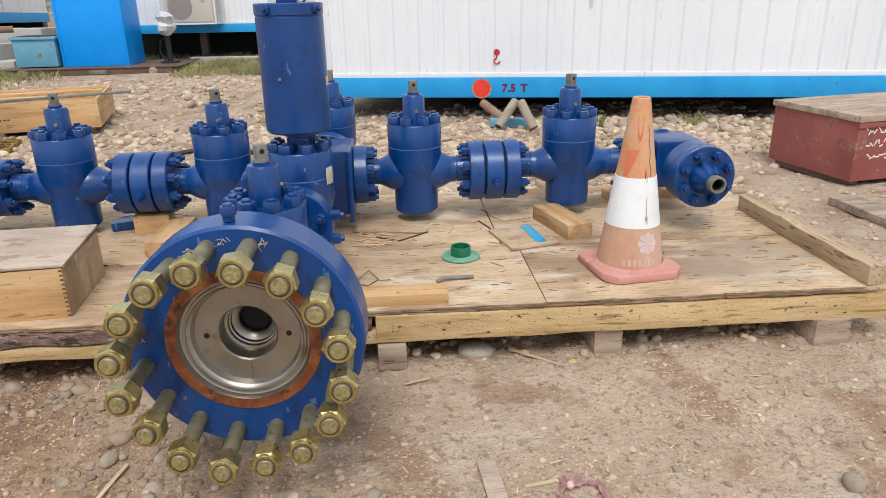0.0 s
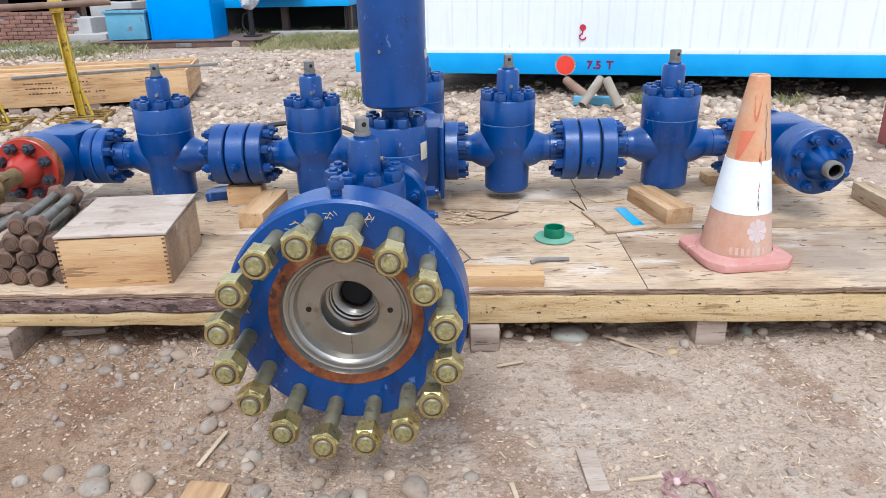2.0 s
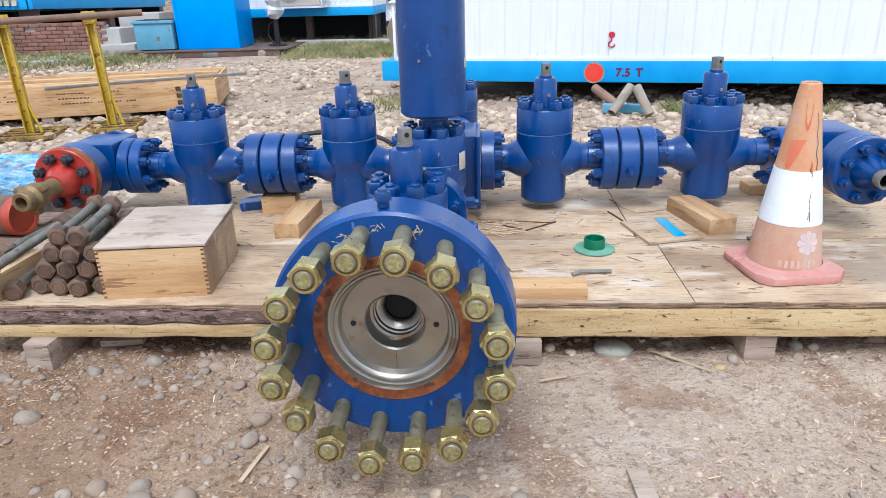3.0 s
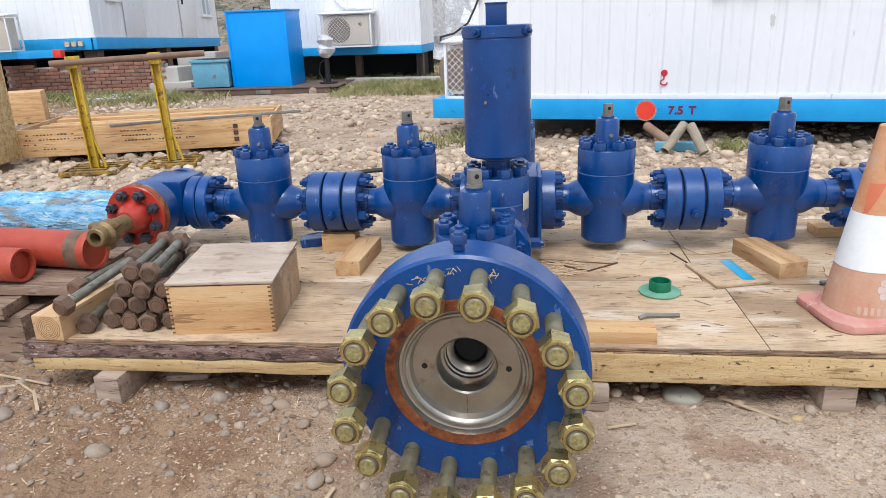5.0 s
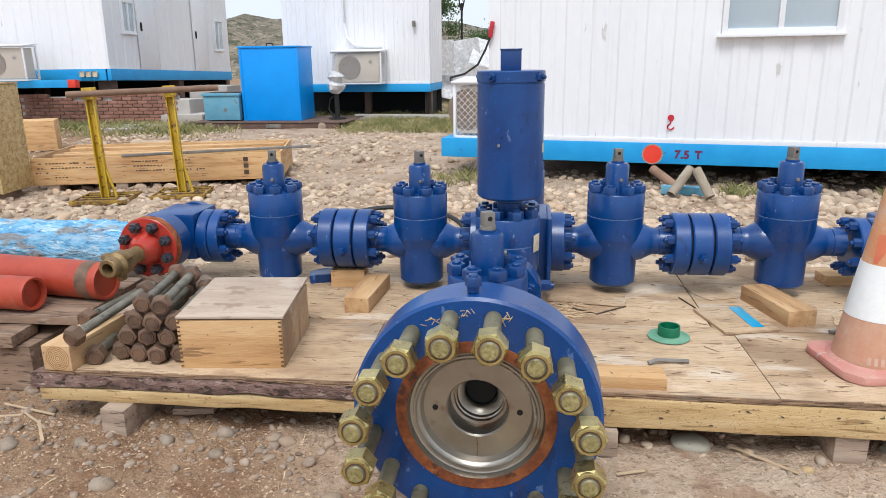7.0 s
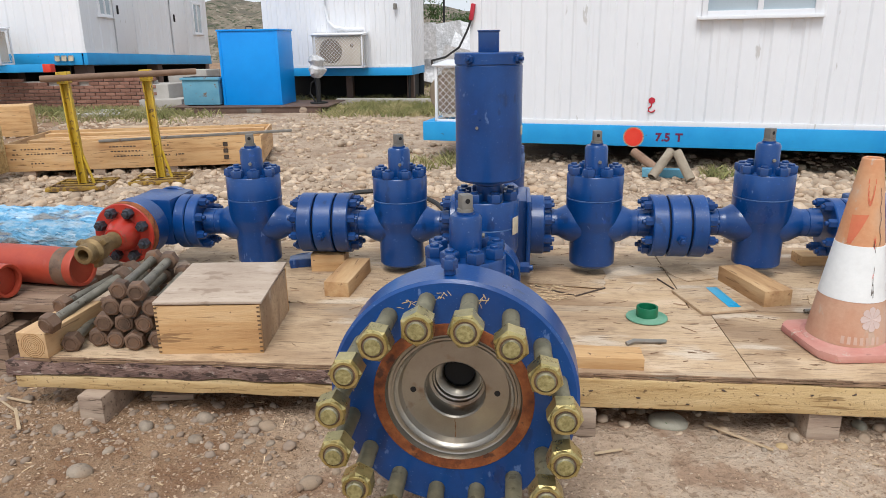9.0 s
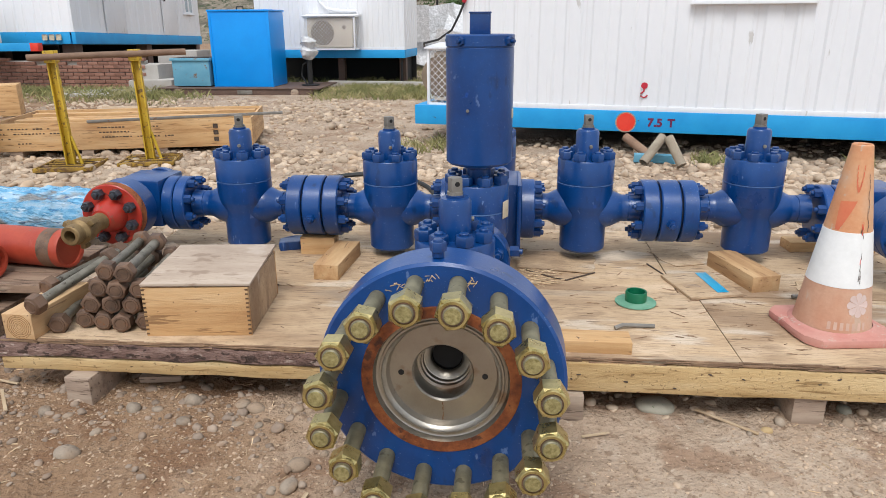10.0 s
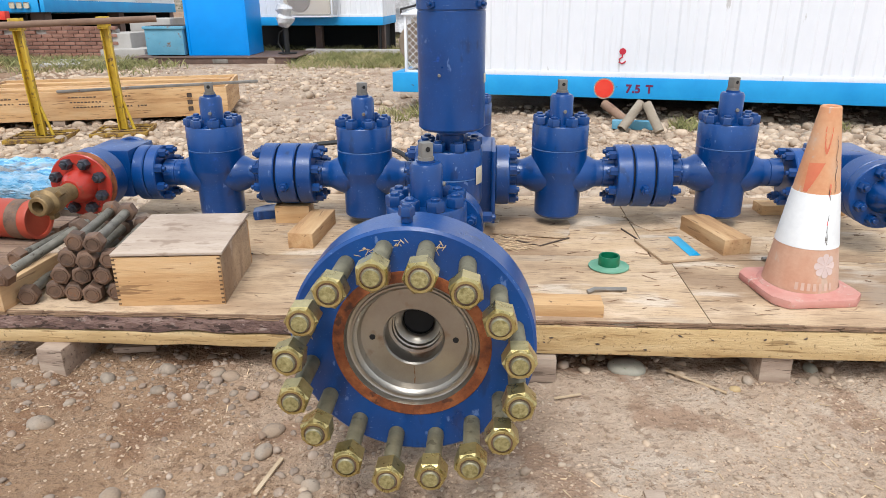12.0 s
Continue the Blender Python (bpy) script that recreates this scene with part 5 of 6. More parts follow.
def cabin(m, length, depth, floor, band, height, label, skid_left=0.0, skid_right=0.0, period=0.29, end_skirt=True):
    c = thing("portable_cabin", m, label, "cabin")
    z0, z1 = floor + band, floor + band + height
    part("front_wall", ribbed(length, z0, z1, period), WHITE, c, "white ribbed steel wall", angle=20)
    part("back_wall", ribbed(length, z0, z1, period), WHITE, c, m=pose(length, depth, 0, 0, 0, 180), angle=20)
    for nm, mm in (("side_wall", pose(0, depth - 0.06, 0, 0, 0, -90)), ("side_wall", pose(length, 0.06, 0, 0, 0, 90))):
        part(nm, ribbed(depth - 0.12, z0, z1, period), WHITE, c, m=mm, angle=20)
    put("roof", box_mesh((length + 0.1, depth + 0.1, 0.1), WHITE, 0.01), c, pose(length / 2, depth / 2, z1 + 0.05))
    put("bottom_rail", box_mesh((length, 0.012, 0.05), WHITE, 0.003), c, pose(length / 2, -0.008, z0 + 0.025))
    x0, x1 = -skid_left, length + skid_right
    put("skid_beam", box_mesh((x1 - x0, 0.09, band), SKYBLUE, 0.006), c, pose((x0 + x1) / 2, 0.02, floor + band / 2), "bright blue skid beam")
    put("skid_beam", box_mesh((x1 - x0, 0.09, band), SKYBLUE, 0.006), c, pose((x0 + x1) / 2, depth - 0.05, floor + band / 2))
    for x in (x0 + 0.05, x1 - 0.05):
        put("end_beam", box_mesh((0.1, depth - 0.2, band), SKYBLUE, 0.006), c, pose(x, depth / 2, floor + band / 2))
    # Pan and joists are black to paint the shade beneath the floor.
    put("floor_pan", box_mesh((length - 0.02, depth - 0.2, 0.06), BLACK, 0.004), c, pose(length / 2, depth / 2, floor + band - 0.04), "floor pan blackened for the shade under the cabin")
    # Added sheets, no real parts: they shut out light so the underside stays dark.
    put("rear_skirt", box_mesh((x1 - x0, 0.02, floor + 0.02), BLACK, 0.003), c, pose((x0 + x1) / 2, depth - 0.12, floor / 2 - 0.012), "added black sheet that blocks light at the back")
    if end_skirt:
        put("end_skirt", box_mesh((0.02, depth - 0.3, floor + 0.02), BLACK, 0.003), c, pose(length - 0.12, depth / 2, floor / 2 - 0.012), "added black sheet that blocks light at the end")
    n = int(length / 1.1)
    for k in range(n):
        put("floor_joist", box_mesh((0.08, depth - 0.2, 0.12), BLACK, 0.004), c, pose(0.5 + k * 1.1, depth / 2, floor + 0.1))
    return c


def window(c, x0, x1, z0, z1, y=-0.03):
    w, h = x1 - x0, z1 - z0
    f = 0.05
    bm = bmesh.new()
    for xx in (x0 + f / 2, x1 - f / 2):
        add_box(bm, (f, 0.06, h), (xx, y + 0.02, (z0 + z1) / 2), 0.004)
    add_box(bm, (0.05, 0.05, h - 2 * f), ((x0 + x1) / 2, y + 0.022, (z0 + z1) / 2), 0.004)
    add_box(bm, (w - 2 * f, 0.06, f), ((x0 + x1) / 2, y + 0.02, z0 + f / 2), 0.004)
    add_box(bm, (w - 2 * f, 0.06, f), ((x0 + x1) / 2, y + 0.02, z1 - f / 2), 0.004)
    win = part("window", bm, WHITE, c, "white sliding window frame")
    put("sill", box_mesh((w + 0.08, 0.09, 0.03), WHITE, 0.004), win, pose((x0 + x1) / 2, y + 0.005, z0 - 0.015))
    for a, b in ((x0 + f, (x0 + x1) / 2 - 0.025), ((x0 + x1) / 2 + 0.025, x1 - f)):
        put("pane", box_mesh((b - a, 0.008, h - 2 * f), GLASS, 0.001), win, pose((a + b) / 2, y + 0.03, (z0 + z1) / 2), "pale reflecting glass pane")


def air_conditioner(m, label, w=1.0, h=0.66, d=0.36, roof=True):
    a = thing("air_conditioner", m, label, "air conditioner", "caged outdoor units")
    put("casing", box_mesh((w - 0.14, d - 0.1, h - 0.1), CREAM, 0.012), a, pose(0, 0, h / 2), "cream casing")
    put("fan_grille", lathe_mesh([(0, 0.0), (h * 0.34, 0.0), (h * 0.36, 0.012), (h * 0.36, 0.02)], GREYFAN, 32, "y"), a, pose(-w * 0.14, -d / 2 + 0.032, h * 0.5), "round grey fan grille")
    put("maker_badge", lathe_mesh(rod(0.04, 0.006), GREYFAN, 16, "-y"), a, pose(w * 0.28, -d / 2 + 0.05, h * 0.66))
    bm = bmesh.new()
    for sx in (-1, 1):
        for sy in (-1, 1):
            add_box(bm, (0.03, 0.03, h), (sx * (w / 2 - 0.015), sy * (d / 2 - 0.015), h / 2), 0.003)
    for z in (0.015, h - 0.015):
        for sy in (-1, 1):
            add_box(bm, (w, 0.028, 0.03), (0, sy * (d / 2 - 0.014), z), 0.003)
        for sx in (-1, 1):
            add_box(bm, (0.028, d, 0.03), (sx * (w / 2 - 0.014), 0, z), 0.003)
    part("cage_frame", bm, WHITE, a, "white steel cage frame")
    bm = bmesh.new()
    s = 0.075

    def lattice(span, fix):
        for sg in (-1, 1):
            k = -h
            while k < span + h:
                lo, hi = max(0.0, (0 - k)), min(h, span - k)
                if hi > lo:
                    p, q = (k + lo, lo), (k + hi, hi)
                    if sg < 0:
                        p, q = (span - p[0], p[1]), (span - q[0], q[1])
                    if fix == "front":
                        tube(bm, [(p[0] - w / 2, -d / 2 + 0.01, p[1]), (q[0] - w / 2, -d / 2 + 0.01, q[1])], 0.003, 4, False)
                    else:
                        tube(bm, [(fix * (w / 2 - 0.01), p[0] - d / 2, p[1]), (fix * (w / 2 - 0.01), q[0] - d / 2, q[1])], 0.003, 4, False)
                k += s
    lattice(w, "front")
    lattice(d, 1)
    lattice(d, -1)
    part("cage_mesh", bm, WHITE, a, "white diamond cage mesh")
    if roof:
        put("cage_roof", box_mesh((w + 0.04, d + 0.06, 0.02), WHITE, 0.004), a, pose(0, 0, h + 0.01, 4, 0, 0))
    return a


right = cabin(pose(-0.57, 8.04, 0, 0, 0, -12), 9.0, 2.6, 0.225, 0.212, 2.5, "long white ribbed site cabin on a bright blue skid", 0.58, 0.3, 0.27)
window(right, 2.31, 3.345, 1.5, 2.4)
put("lifting_mark", lathe_mesh(rod(0.093, 0.003), SIGNRED, 32, "-y"), right, pose(1.742, -0.0255, 0.322), "round red lifting mark")
put("lifting_mark_ring", lathe_mesh([(0.088, 0), (0.106, 0), (0.106, 0.0015), (0.088, 0.0015)], GREYWOOD, 32, "-y"), right, pose(1.742, -0.0252, 0.322))


def letters(text, size, m, material, parent, label):
    cu = bpy.data.curves.new("text", "FONT")
    cu.body, cu.size, cu.extrude, cu.align_x, cu.align_y = text, size, 0.001, "CENTER", "CENTER"
    cu.space_character = 1.2
    cu.offset = 0.005
    tmp = bpy.data.objects.new("tmp", cu)
    scene.collection.objects.link(tmp)
    me = bpy.data.meshes.new_from_object(tmp.evaluated_get(bpy.context.evaluated_depsgraph_get()))
    bpy.data.objects.remove(tmp)
    me.materials.clear()
    me.materials.append(material)
    return put("lettering", me, parent, m, label)


MAROON = mat("maroon_paint", [(0.12, 0.008, 0.05), (0.15, 0.012, 0.06)], 9, rough=0.6, bump=0)
for ch, dx in (("7", -0.112), (".", -0.065), ("5", -0.022), ("T", 0.092)):
    letters(ch, 0.112, pose(2.1 + dx, -0.0265, 0.322, 90, 0, 0), MAROON, right, "dark red stencilled character")
bm = bmesh.new()
add_lathe(bm, rod(0.035, 0.003), 20, (0, 0, 0.13), "-y")
tube(bm, [(0.0, 0, 0.1), (0.0, 0, 0.07), (0.03, 0, 0.045), (0.03, 0, 0.015), (0.0, 0, 0.0), (-0.03, 0, 0.012), (-0.034, 0, 0.03)], 0.009, 6)
part("hook_mark", bm, HOOKRED, right, "painted red crane hook mark", pose(1.9, -0.006, 0.575) @ Matrix.Diagonal((-0.95, 0.9, 0.92, 1)))
put("corner_post", box_mesh((0.13, 0.1, 2.5), WHITE, 0.008), right, pose(0.04, 0.03, 1.675))
put("plug_socket", box_mesh((0.045, 0.05, 0.17), HOOKRED, 0.014), right, pose(0.015, -0.06, 1.6, 0, 10, 0), "red industrial plug and socket")
bm = bmesh.new()
tube(bm, [(0.0, -0.05, 1.52), (-0.05, -0.05, 1.4), (-0.14, -0.04, 1.24), (-0.3, -0.02, 1.14), (-0.5, 0.1, 1.1), (-0.6, 0.4, 1.05)], 0.012, 8)
part("power_cable", bm, RUBBER, right, "black power cable")
air_conditioner(right.matrix_basis @ pose(-0.24, 0.28, 0.43), "caged white air conditioner on the cabin skid", 0.42, 0.63, 0.5)
for pts in (((1.43, 7.0, 0.27), (1.54, 6.84, 0.03)), ((1.2, 6.93, 0.035), (1.4, 7.1, 0.26)), ((1.33, 7.25, 0.04), (1.14, 7.62, 0.17))):
    # The rearmost pipe gets the darker colour to paint the cabin's shade on it.
    p = pipe("support_pipe", pts[0], pts[1], 0.045, RUST_SHADE_PIPE if pts[1][1] > 7.5 else PALEPIPE, "short dusty beige steel pipe leaning under the cabin", category="pipe")
    p["group"] = "leaning support pipes"
solid("steel_channel", (0.4, 0.1, 0.08), PALEBLUE, pose(1.36, 7.2, -0.01, 0, 0, -10), "pale blue steel channel under the cabin", "beam")

mid = cabin(pose(-5.6, 15.75, 0, 0, 0, -4), 3.32, 1.4, 0.6, 0.17, 2.6, "white ribbed site cabin on a blue skid frame", 0.0, 0.0, 0.22)
air_conditioner(pose(-3.82, 15.38, 0.78, 0, 0, -4), "caged cream air conditioner hung on the cabin wall", 1.12, 0.69, 0.4)
bm = bmesh.new()
tube(bm, [(-0.3, 0, 2.2), (-0.3, 0, 1.3), (-0.25, 0, 1.0), (-0.1, 0, 0.86), (0.25, 0, 0.82), (0.55, 0, 0.82), (0.56, 0, 0.76)], 0.03, 8)
part("pipe_lagging", bm, WHITE, mid, "white lagged refrigerant pipe", pose(1.75, -0.05, 0.75))
put("wall_lamp", lathe_mesh(rod(0.04, 0.12), GREYSTEEL, 12), mid, pose(3.0, -0.06, 1.95))
for x in (0.2, 1.8, 3.2):
    put("support_leg", box_mesh((0.15, 0.15, 0.62), BROWNSTEEL, 0.006), mid, pose(x, 0.4, 0.29))

# cabin on the far side: its front faces the yard, its long side carries the doors
left = cabin(pose(-9.35, 15.0, 0, 0, 1.7, 93.5), 7.5, 4.7, 0.92, 0.25, 2.6, "white ribbed site cabin with a blue base and steel doors", 0.0, 0.0, 0.4)
for x in (1.95, 5.2):
    d = put("door", box_mesh((0.95, 0.03, 1.95), WHITE, 0.006), left, pose(x, -0.012, 2.16), "white steel cabin door")
    put("door_handle", box_mesh((0.03, 0.05, 0.2), BLACK, 0.006), d, pose(-0.36, -0.03, 0.0))
    bm = bmesh.new()
    for sx in (-1, 1):
        add_box(bm, (0.03, 0.02, 2.0), (sx * 0.5, -0.006, 0), 0.003)
    part("door_frame", bm, WHITE, d)
window(left, 0.75, 1.35, 1.98, 2.7)
window(left, 6.3, 7.0, 1.8, 2.7)
put("porch_beam", box_mesh((2.3, 0.16, 0.16), SKYBLUE, 0.006), left, pose(-0.75, 1.62, 0.86, 0, 0, 90), "blue beam end with a red tip")
put("red_tip", box_mesh((0.17, 0.17, 0.165), SIGNRED, 0.01), left, pose(-0.75, 0.42, 0.86))
for k in range(3):
    put("number_bar", box_mesh((0.11, 0.004, 0.12), TAG, 0.02), left, pose(-0.048, 0.62 - k * 0.15, 1.06, 0, 0, 90), "pale painted mark")
air_conditioner(pose(-11.14, 14.2, 0.955, 0, 0, 3), "caged cream air conditioner on the cabin beam", 1.1, 0.72, 0.45)
# Piers coloured dark brown to sink into the shade under the cabin.
for x in (0.4, 4, 7.6):
    for y in (0.3, 4.2):
        put("support_pier", box_mesh((0.3, 0.3, 1.0), BROWNSTEEL, 0.01), left, pose(x, y, 0.46))

# ---- blue tank on its skid ----
sk = thing("steel_skid", pose(-5.3, 14.4, 0), "rusty brown steel skid with round tube ends", "skid")
put("deck", box_mesh((3.25, 1.5, 0.02), BROWNSTEEL, 0.004), sk, pose(-0.03, 0.02, 0.11))
for y in (-0.66, 0.7):
    put("beam", box_mesh((3.0, 0.1, 0.13), BROWNSTEEL, 0.006), sk, pose(-0.05, y, 0.035))
for x in (-1.25, 1.1):
    put("tube_end", lathe_mesh([(0.0, 0.0), (0.075, 0.0), (0.08, 0.01), (0.08, 0.1)], GREYWOOD, 20, "y"), sk, pose(x, -0.74, 0.03))
put("label_plate", box_mesh((0.3, 0.008, 0.08), GREYSTEEL, 0.002), sk, pose(0.1, -0.715, 0.04))
tank = thing("steel_tank", pose(-5.31, 14.43, 0.121, 0, 0, -1), "tall bright azure painted steel cabinet on a skid", "tank")
bm = bmesh.new()
add_box(bm, (1.22, 0.86, 1.42), (0, 0, 0.71), 0.008)
part("body", bm, TANKBLUE, tank)
put("lid", box_mesh((1.26, 0.9, 0.035), TANKBLUE, 0.006), tank, pose(0, 0, 1.44))
bm = bmesh.new()
tube(bm, [(-0.07, -0.3, 1.455), (-0.06, -0.3, 1.51), (0.06, -0.3, 1.51), (0.07, -0.3, 1.455)], 0.012, 6)
part("lid_handle", bm, BLACK, tank)
for sx in (-1, 1):
    put("corner_angle", box_mesh((0.05, 0.01, 1.42), TANKBLUE, 0.002), tank, pose(sx * 0.585, -0.434, 0.71))
bn = thing("waste_bin", pose(-6.35, 14.2, 0.121, 0, 0, 2), "faded pale blue open steel bin with rust stains", "bin")
bm = bmesh.new()
add_box(bm, (0.74, 0.6, 0.5), (0, 0, 0.27), 0.006)
part("body", bm, PALEBLUE, bn)
put("rim", box_mesh((0.8, 0.66, 0.05), PALEBLUE, 0.006), bn, pose(0, 0, 0.53))
# The body is solid; this black sheet paints the shade of an open bin.
put("inside", box_mesh((0.7, 0.56, 0.006), BLACK, 0.001), bn, pose(0, 0, 0.5585))
for x in (-0.28, 0.28):
    put("foot", box_mesh((0.08, 0.5, 0.03), BROWNSTEEL, 0.002), bn, pose(x, 0, 0.008))
ps = thing("wrapped_post", pose(-4.06, 14.35, 0.121), "black post with its head wrapped in clear plastic", "post")
put("pole", lathe_mesh(rod(0.05, 0.7), BLACK, 16), ps)
put("base_plate", lathe_mesh(rod(0.18, 0.025), BLACK, 20), ps)
bm = bmesh.new()
add_lathe(bm, [(0.06, 0.5), (0.15, 0.58), (0.17, 0.68), (0.11, 0.74), (0.15, 0.84), (0.12, 0.92), (0, 0.93)], 24)
bmesh.ops.subdivide_edges(bm, edges=bm.edges[:], cuts=1)
roughen(bm, 0.04, 8)
part("plastic_wrap", bm, FOIL, ps, "crumpled clear plastic")
bm = bmesh.new()
tube(bm, [(0.02, 0, 0.5), (-0.14, 0, 0.4), (-0.16, -0.05, 0.2), (-0.05, -0.08, 0.03)], 0.018, 6)
part("cable", bm, BLACK, ps)

# ---- low brick wall, slabs ----
bw = tagged(new("brick_wall"), "low broken red brick wall under the cabin", "wall", kind="structure")
bw.matrix_basis = pose(-11.4, 14.75, 0, 0, 0, 2)
BR = box_mesh((0.215, 0.1, 0.065), BRICK, 0.006)
put("mortar_core", box_mesh((3.6, 0.2, 0.62), CONCRETE, 0.01), bw, pose(1.8, 0.1, 0.27))
for row in range(9):
    for k in range(16):
        x = 0.11 + k * 0.228 + (0.11 if row % 2 else 0)
        if x > 3.55 or (row > 6 and random.random() < 0.18):
            continue
        put("brick", BR, bw, pose(x, random.uniform(-0.012, 0.004), 0.0 + row * 0.076, 0, 0, random.uniform(-2, 2)))
for x, y, w, d, h, z in ((-7.9, 15.2, 0.9, 0.7, 0.5, 0), (-7.6, 14.9, 0.9, 0.7, 0.2, 0), (-7.5, 16.2, 1.0, 0.6, 0.75, 0), (-8.0, 13.6, 1.5, 1.0, 0.07, -0.02)):
    solid("concrete_slab", (w, d, h), CONCRETE, pose(x, y, z, 0, 0, random.uniform(-8, 8)), "pale broken concrete slab by the cabin steps", "slab", "concrete slabs", 0.015, 0.01)
solid("drain_pipe", (3.0, 0.14, 0.14), CONCRETE, pose(-2.5, 15.3, -0.01, 0, 0, -8), "grey pipe along the foot of the cabin", "pipe", "", 0.05)

# ---- distance ----
def ridge(name, x0, x1, y, d, h, seed, label):
    bm = bmesh.new()
    nx_, ny_ = 60, 12
    rows = []
    for j in range(ny_ + 1):
        row = []
        for i in range(nx_ + 1):
            u, v = i / nx_, j / ny_
            x, yy = x0 + (x1 - x0) * u, y + d * (v - 0.5)
            z = h * max(0.0, math.sin(math.pi * v)) ** 0.7 * (0.75 + 0.5 * noise.noise(Vector((u * 5 + seed, v * 2, 0))) + 0.2 * noise.noise(Vector((u * 22, v * 8, seed))))
            row.append(bm.verts.new((x, yy, max(-0.3, z) - 0.05)))
        rows.append(row)
    for a, b in zip(rows, rows[1:]):
        for i in range(nx_):
            bm.faces.new((a[i], a[i + 1], b[i + 1], b[i]))
    return tagged(part(name, bm, HILL, None, angle=180), label, "hill", kind="structure")


ridge("hill_1", -75, 5, 70, 40, 5.2, 3.0, "rocky brown hill with scrub behind the cabins")
ridge("hill_2", -30, 40, 95, 50, 4.6, 9.0, "low pale hill in the distance")


def leafy_tree(x, y, h, spread_, seed):
    rnd = random.Random(seed)
    t = thing("tree", pose(x, y, 0), "dark green leafy tree beyond the cabins", "tree", "far trees")
    bm = bmesh.new()
    tube(bm, [(0, 0, -0.1), (0.05, 0, h * 0.3), (-0.05, 0.05, h * 0.6), (0, 0, h * 0.85)], 0.09, 8)
    tips = []
    for k in range(9):
        a, z = rnd.uniform(0, 6.28), h * rnd.uniform(0.3, 0.8)
        tip = Vector((math.cos(a) * spread_ * rnd.uniform(0.5, 1), math.sin(a) * spread_ * rnd.uniform(0.5, 1), z + h * rnd.uniform(0.05, 0.25)))
        tube(bm, [(0, 0, z), tuple(tip * 0.5 + Vector((0, 0, z * 0.5 + 0.1))), tuple(tip)], 0.03, 5)
        tips.append(tip)
    part("trunk", bm, BARKTREE, t)
    vs, fs = [], []
    for k in range(2600):
        c = rnd.choice(tips) + Vector((rnd.gauss(0, 0.35), rnd.gauss(0, 0.35), rnd.gauss(0, 0.3))) * spread_ * 0.6
        q = Euler((rnd.uniform(0, 6), rnd.uniform(0, 6), rnd.uniform(0, 6))).to_quaternion()
        s = rnd.uniform(0.05, 0.1)
        n = len(vs)
        for p in ((-s, 0, 0), (0, -s * 0.5, 0.02), (s, 0, 0), (0, s * 0.5, 0.02)):
            vs.append(c + q @ Vector(p))
        fs.append((n, n + 1, n + 2, n + 3))
    me = bpy.data.meshes.new("crown")
    me.from_pydata(vs, [], fs)
    me.materials.append(LEAF)
    put("crown", me, t)


for x, y, h, s, k in ((-4.2, 32, 6.5, 1.0, 1), (-5.0, 36, 6.0, 1.4, 2), (-3.4, 40, 2.4, 1.3, 7), (-3.2, 46, 2.6, 1.6, 3), (-2.2, 44, 2.6, 1.5, 4), (-1.2, 45, 2.8, 1.4, 5)):
    leafy_tree(x, y, h, s, k)
scr = thing("sheet_metal_scrap", pose(-2.25, 21, 0), "heap of bent pale galvanised sheets behind the cabins", "scrap")
for k in range(6):
    bm = bmesh.new()
    bmesh.ops.create_grid(bm, x_segments=10, y_segments=6, size=0.5)
    for v in bm.verts:
        v.co.z = 0.25 * v.co.x ** 2 + 0.05 * noise.noise(v.co * 4 + Vector((k, 0, 0)))
    bmesh.ops.solidify(bm, geom=bm.faces[:], thickness=0.01)
    part("sheet", bm, FOIL, scr, m=pose(-0.9 + 0.36 * k, random.uniform(-0.3, 0.3), 0.6 + (k % 2) * 0.7, random.uniform(60, 100), random.uniform(-20, 20), random.uniform(-30, 30)))
put("stack", box_mesh((2.6, 0.6, 1.0), GREYSTEEL, 0.02), scr, pose(0, 0.8, 0.5))
pl = thing("pole", pose(-2.39, 24, 0), "thin dark forked pole beyond the cabins", "pole")
bm = bmesh.new()
tube(bm, [(0, 0, -0.1), (0, 0, 3.0)], 0.035, 8)
tube(bm, [(0, 0, 2.7), (-0.2, 0, 3.6)], 0.025, 6)
tube(bm, [(0, 0, 2.7), (0.2, 0, 3.6)], 0.025, 6)
part("mast", bm, BLACK, pl)

# ---- stones ----
ico = bmesh.new()
bmesh.ops.create_icosphere(ico, subdivisions=2, radius=1.0)
ICO2 = (np.array([v.co[:] for v in ico.verts]), [tuple(v.index for v in f.verts) for f in ico.faces])
ico.free()
ico = bmesh.new()
bmesh.ops.create_icosphere(ico, subdivisions=1, radius=1.0)
ICO1 = (np.array([v.co[:] for v in ico.verts]), [tuple(v.index for v in f.verts) for f in ico.faces])
ico.free()
rng = np.random.default_rng(5)


def rot(a, b, c):
    return np.array(Euler((a, b, c)).to_matrix())


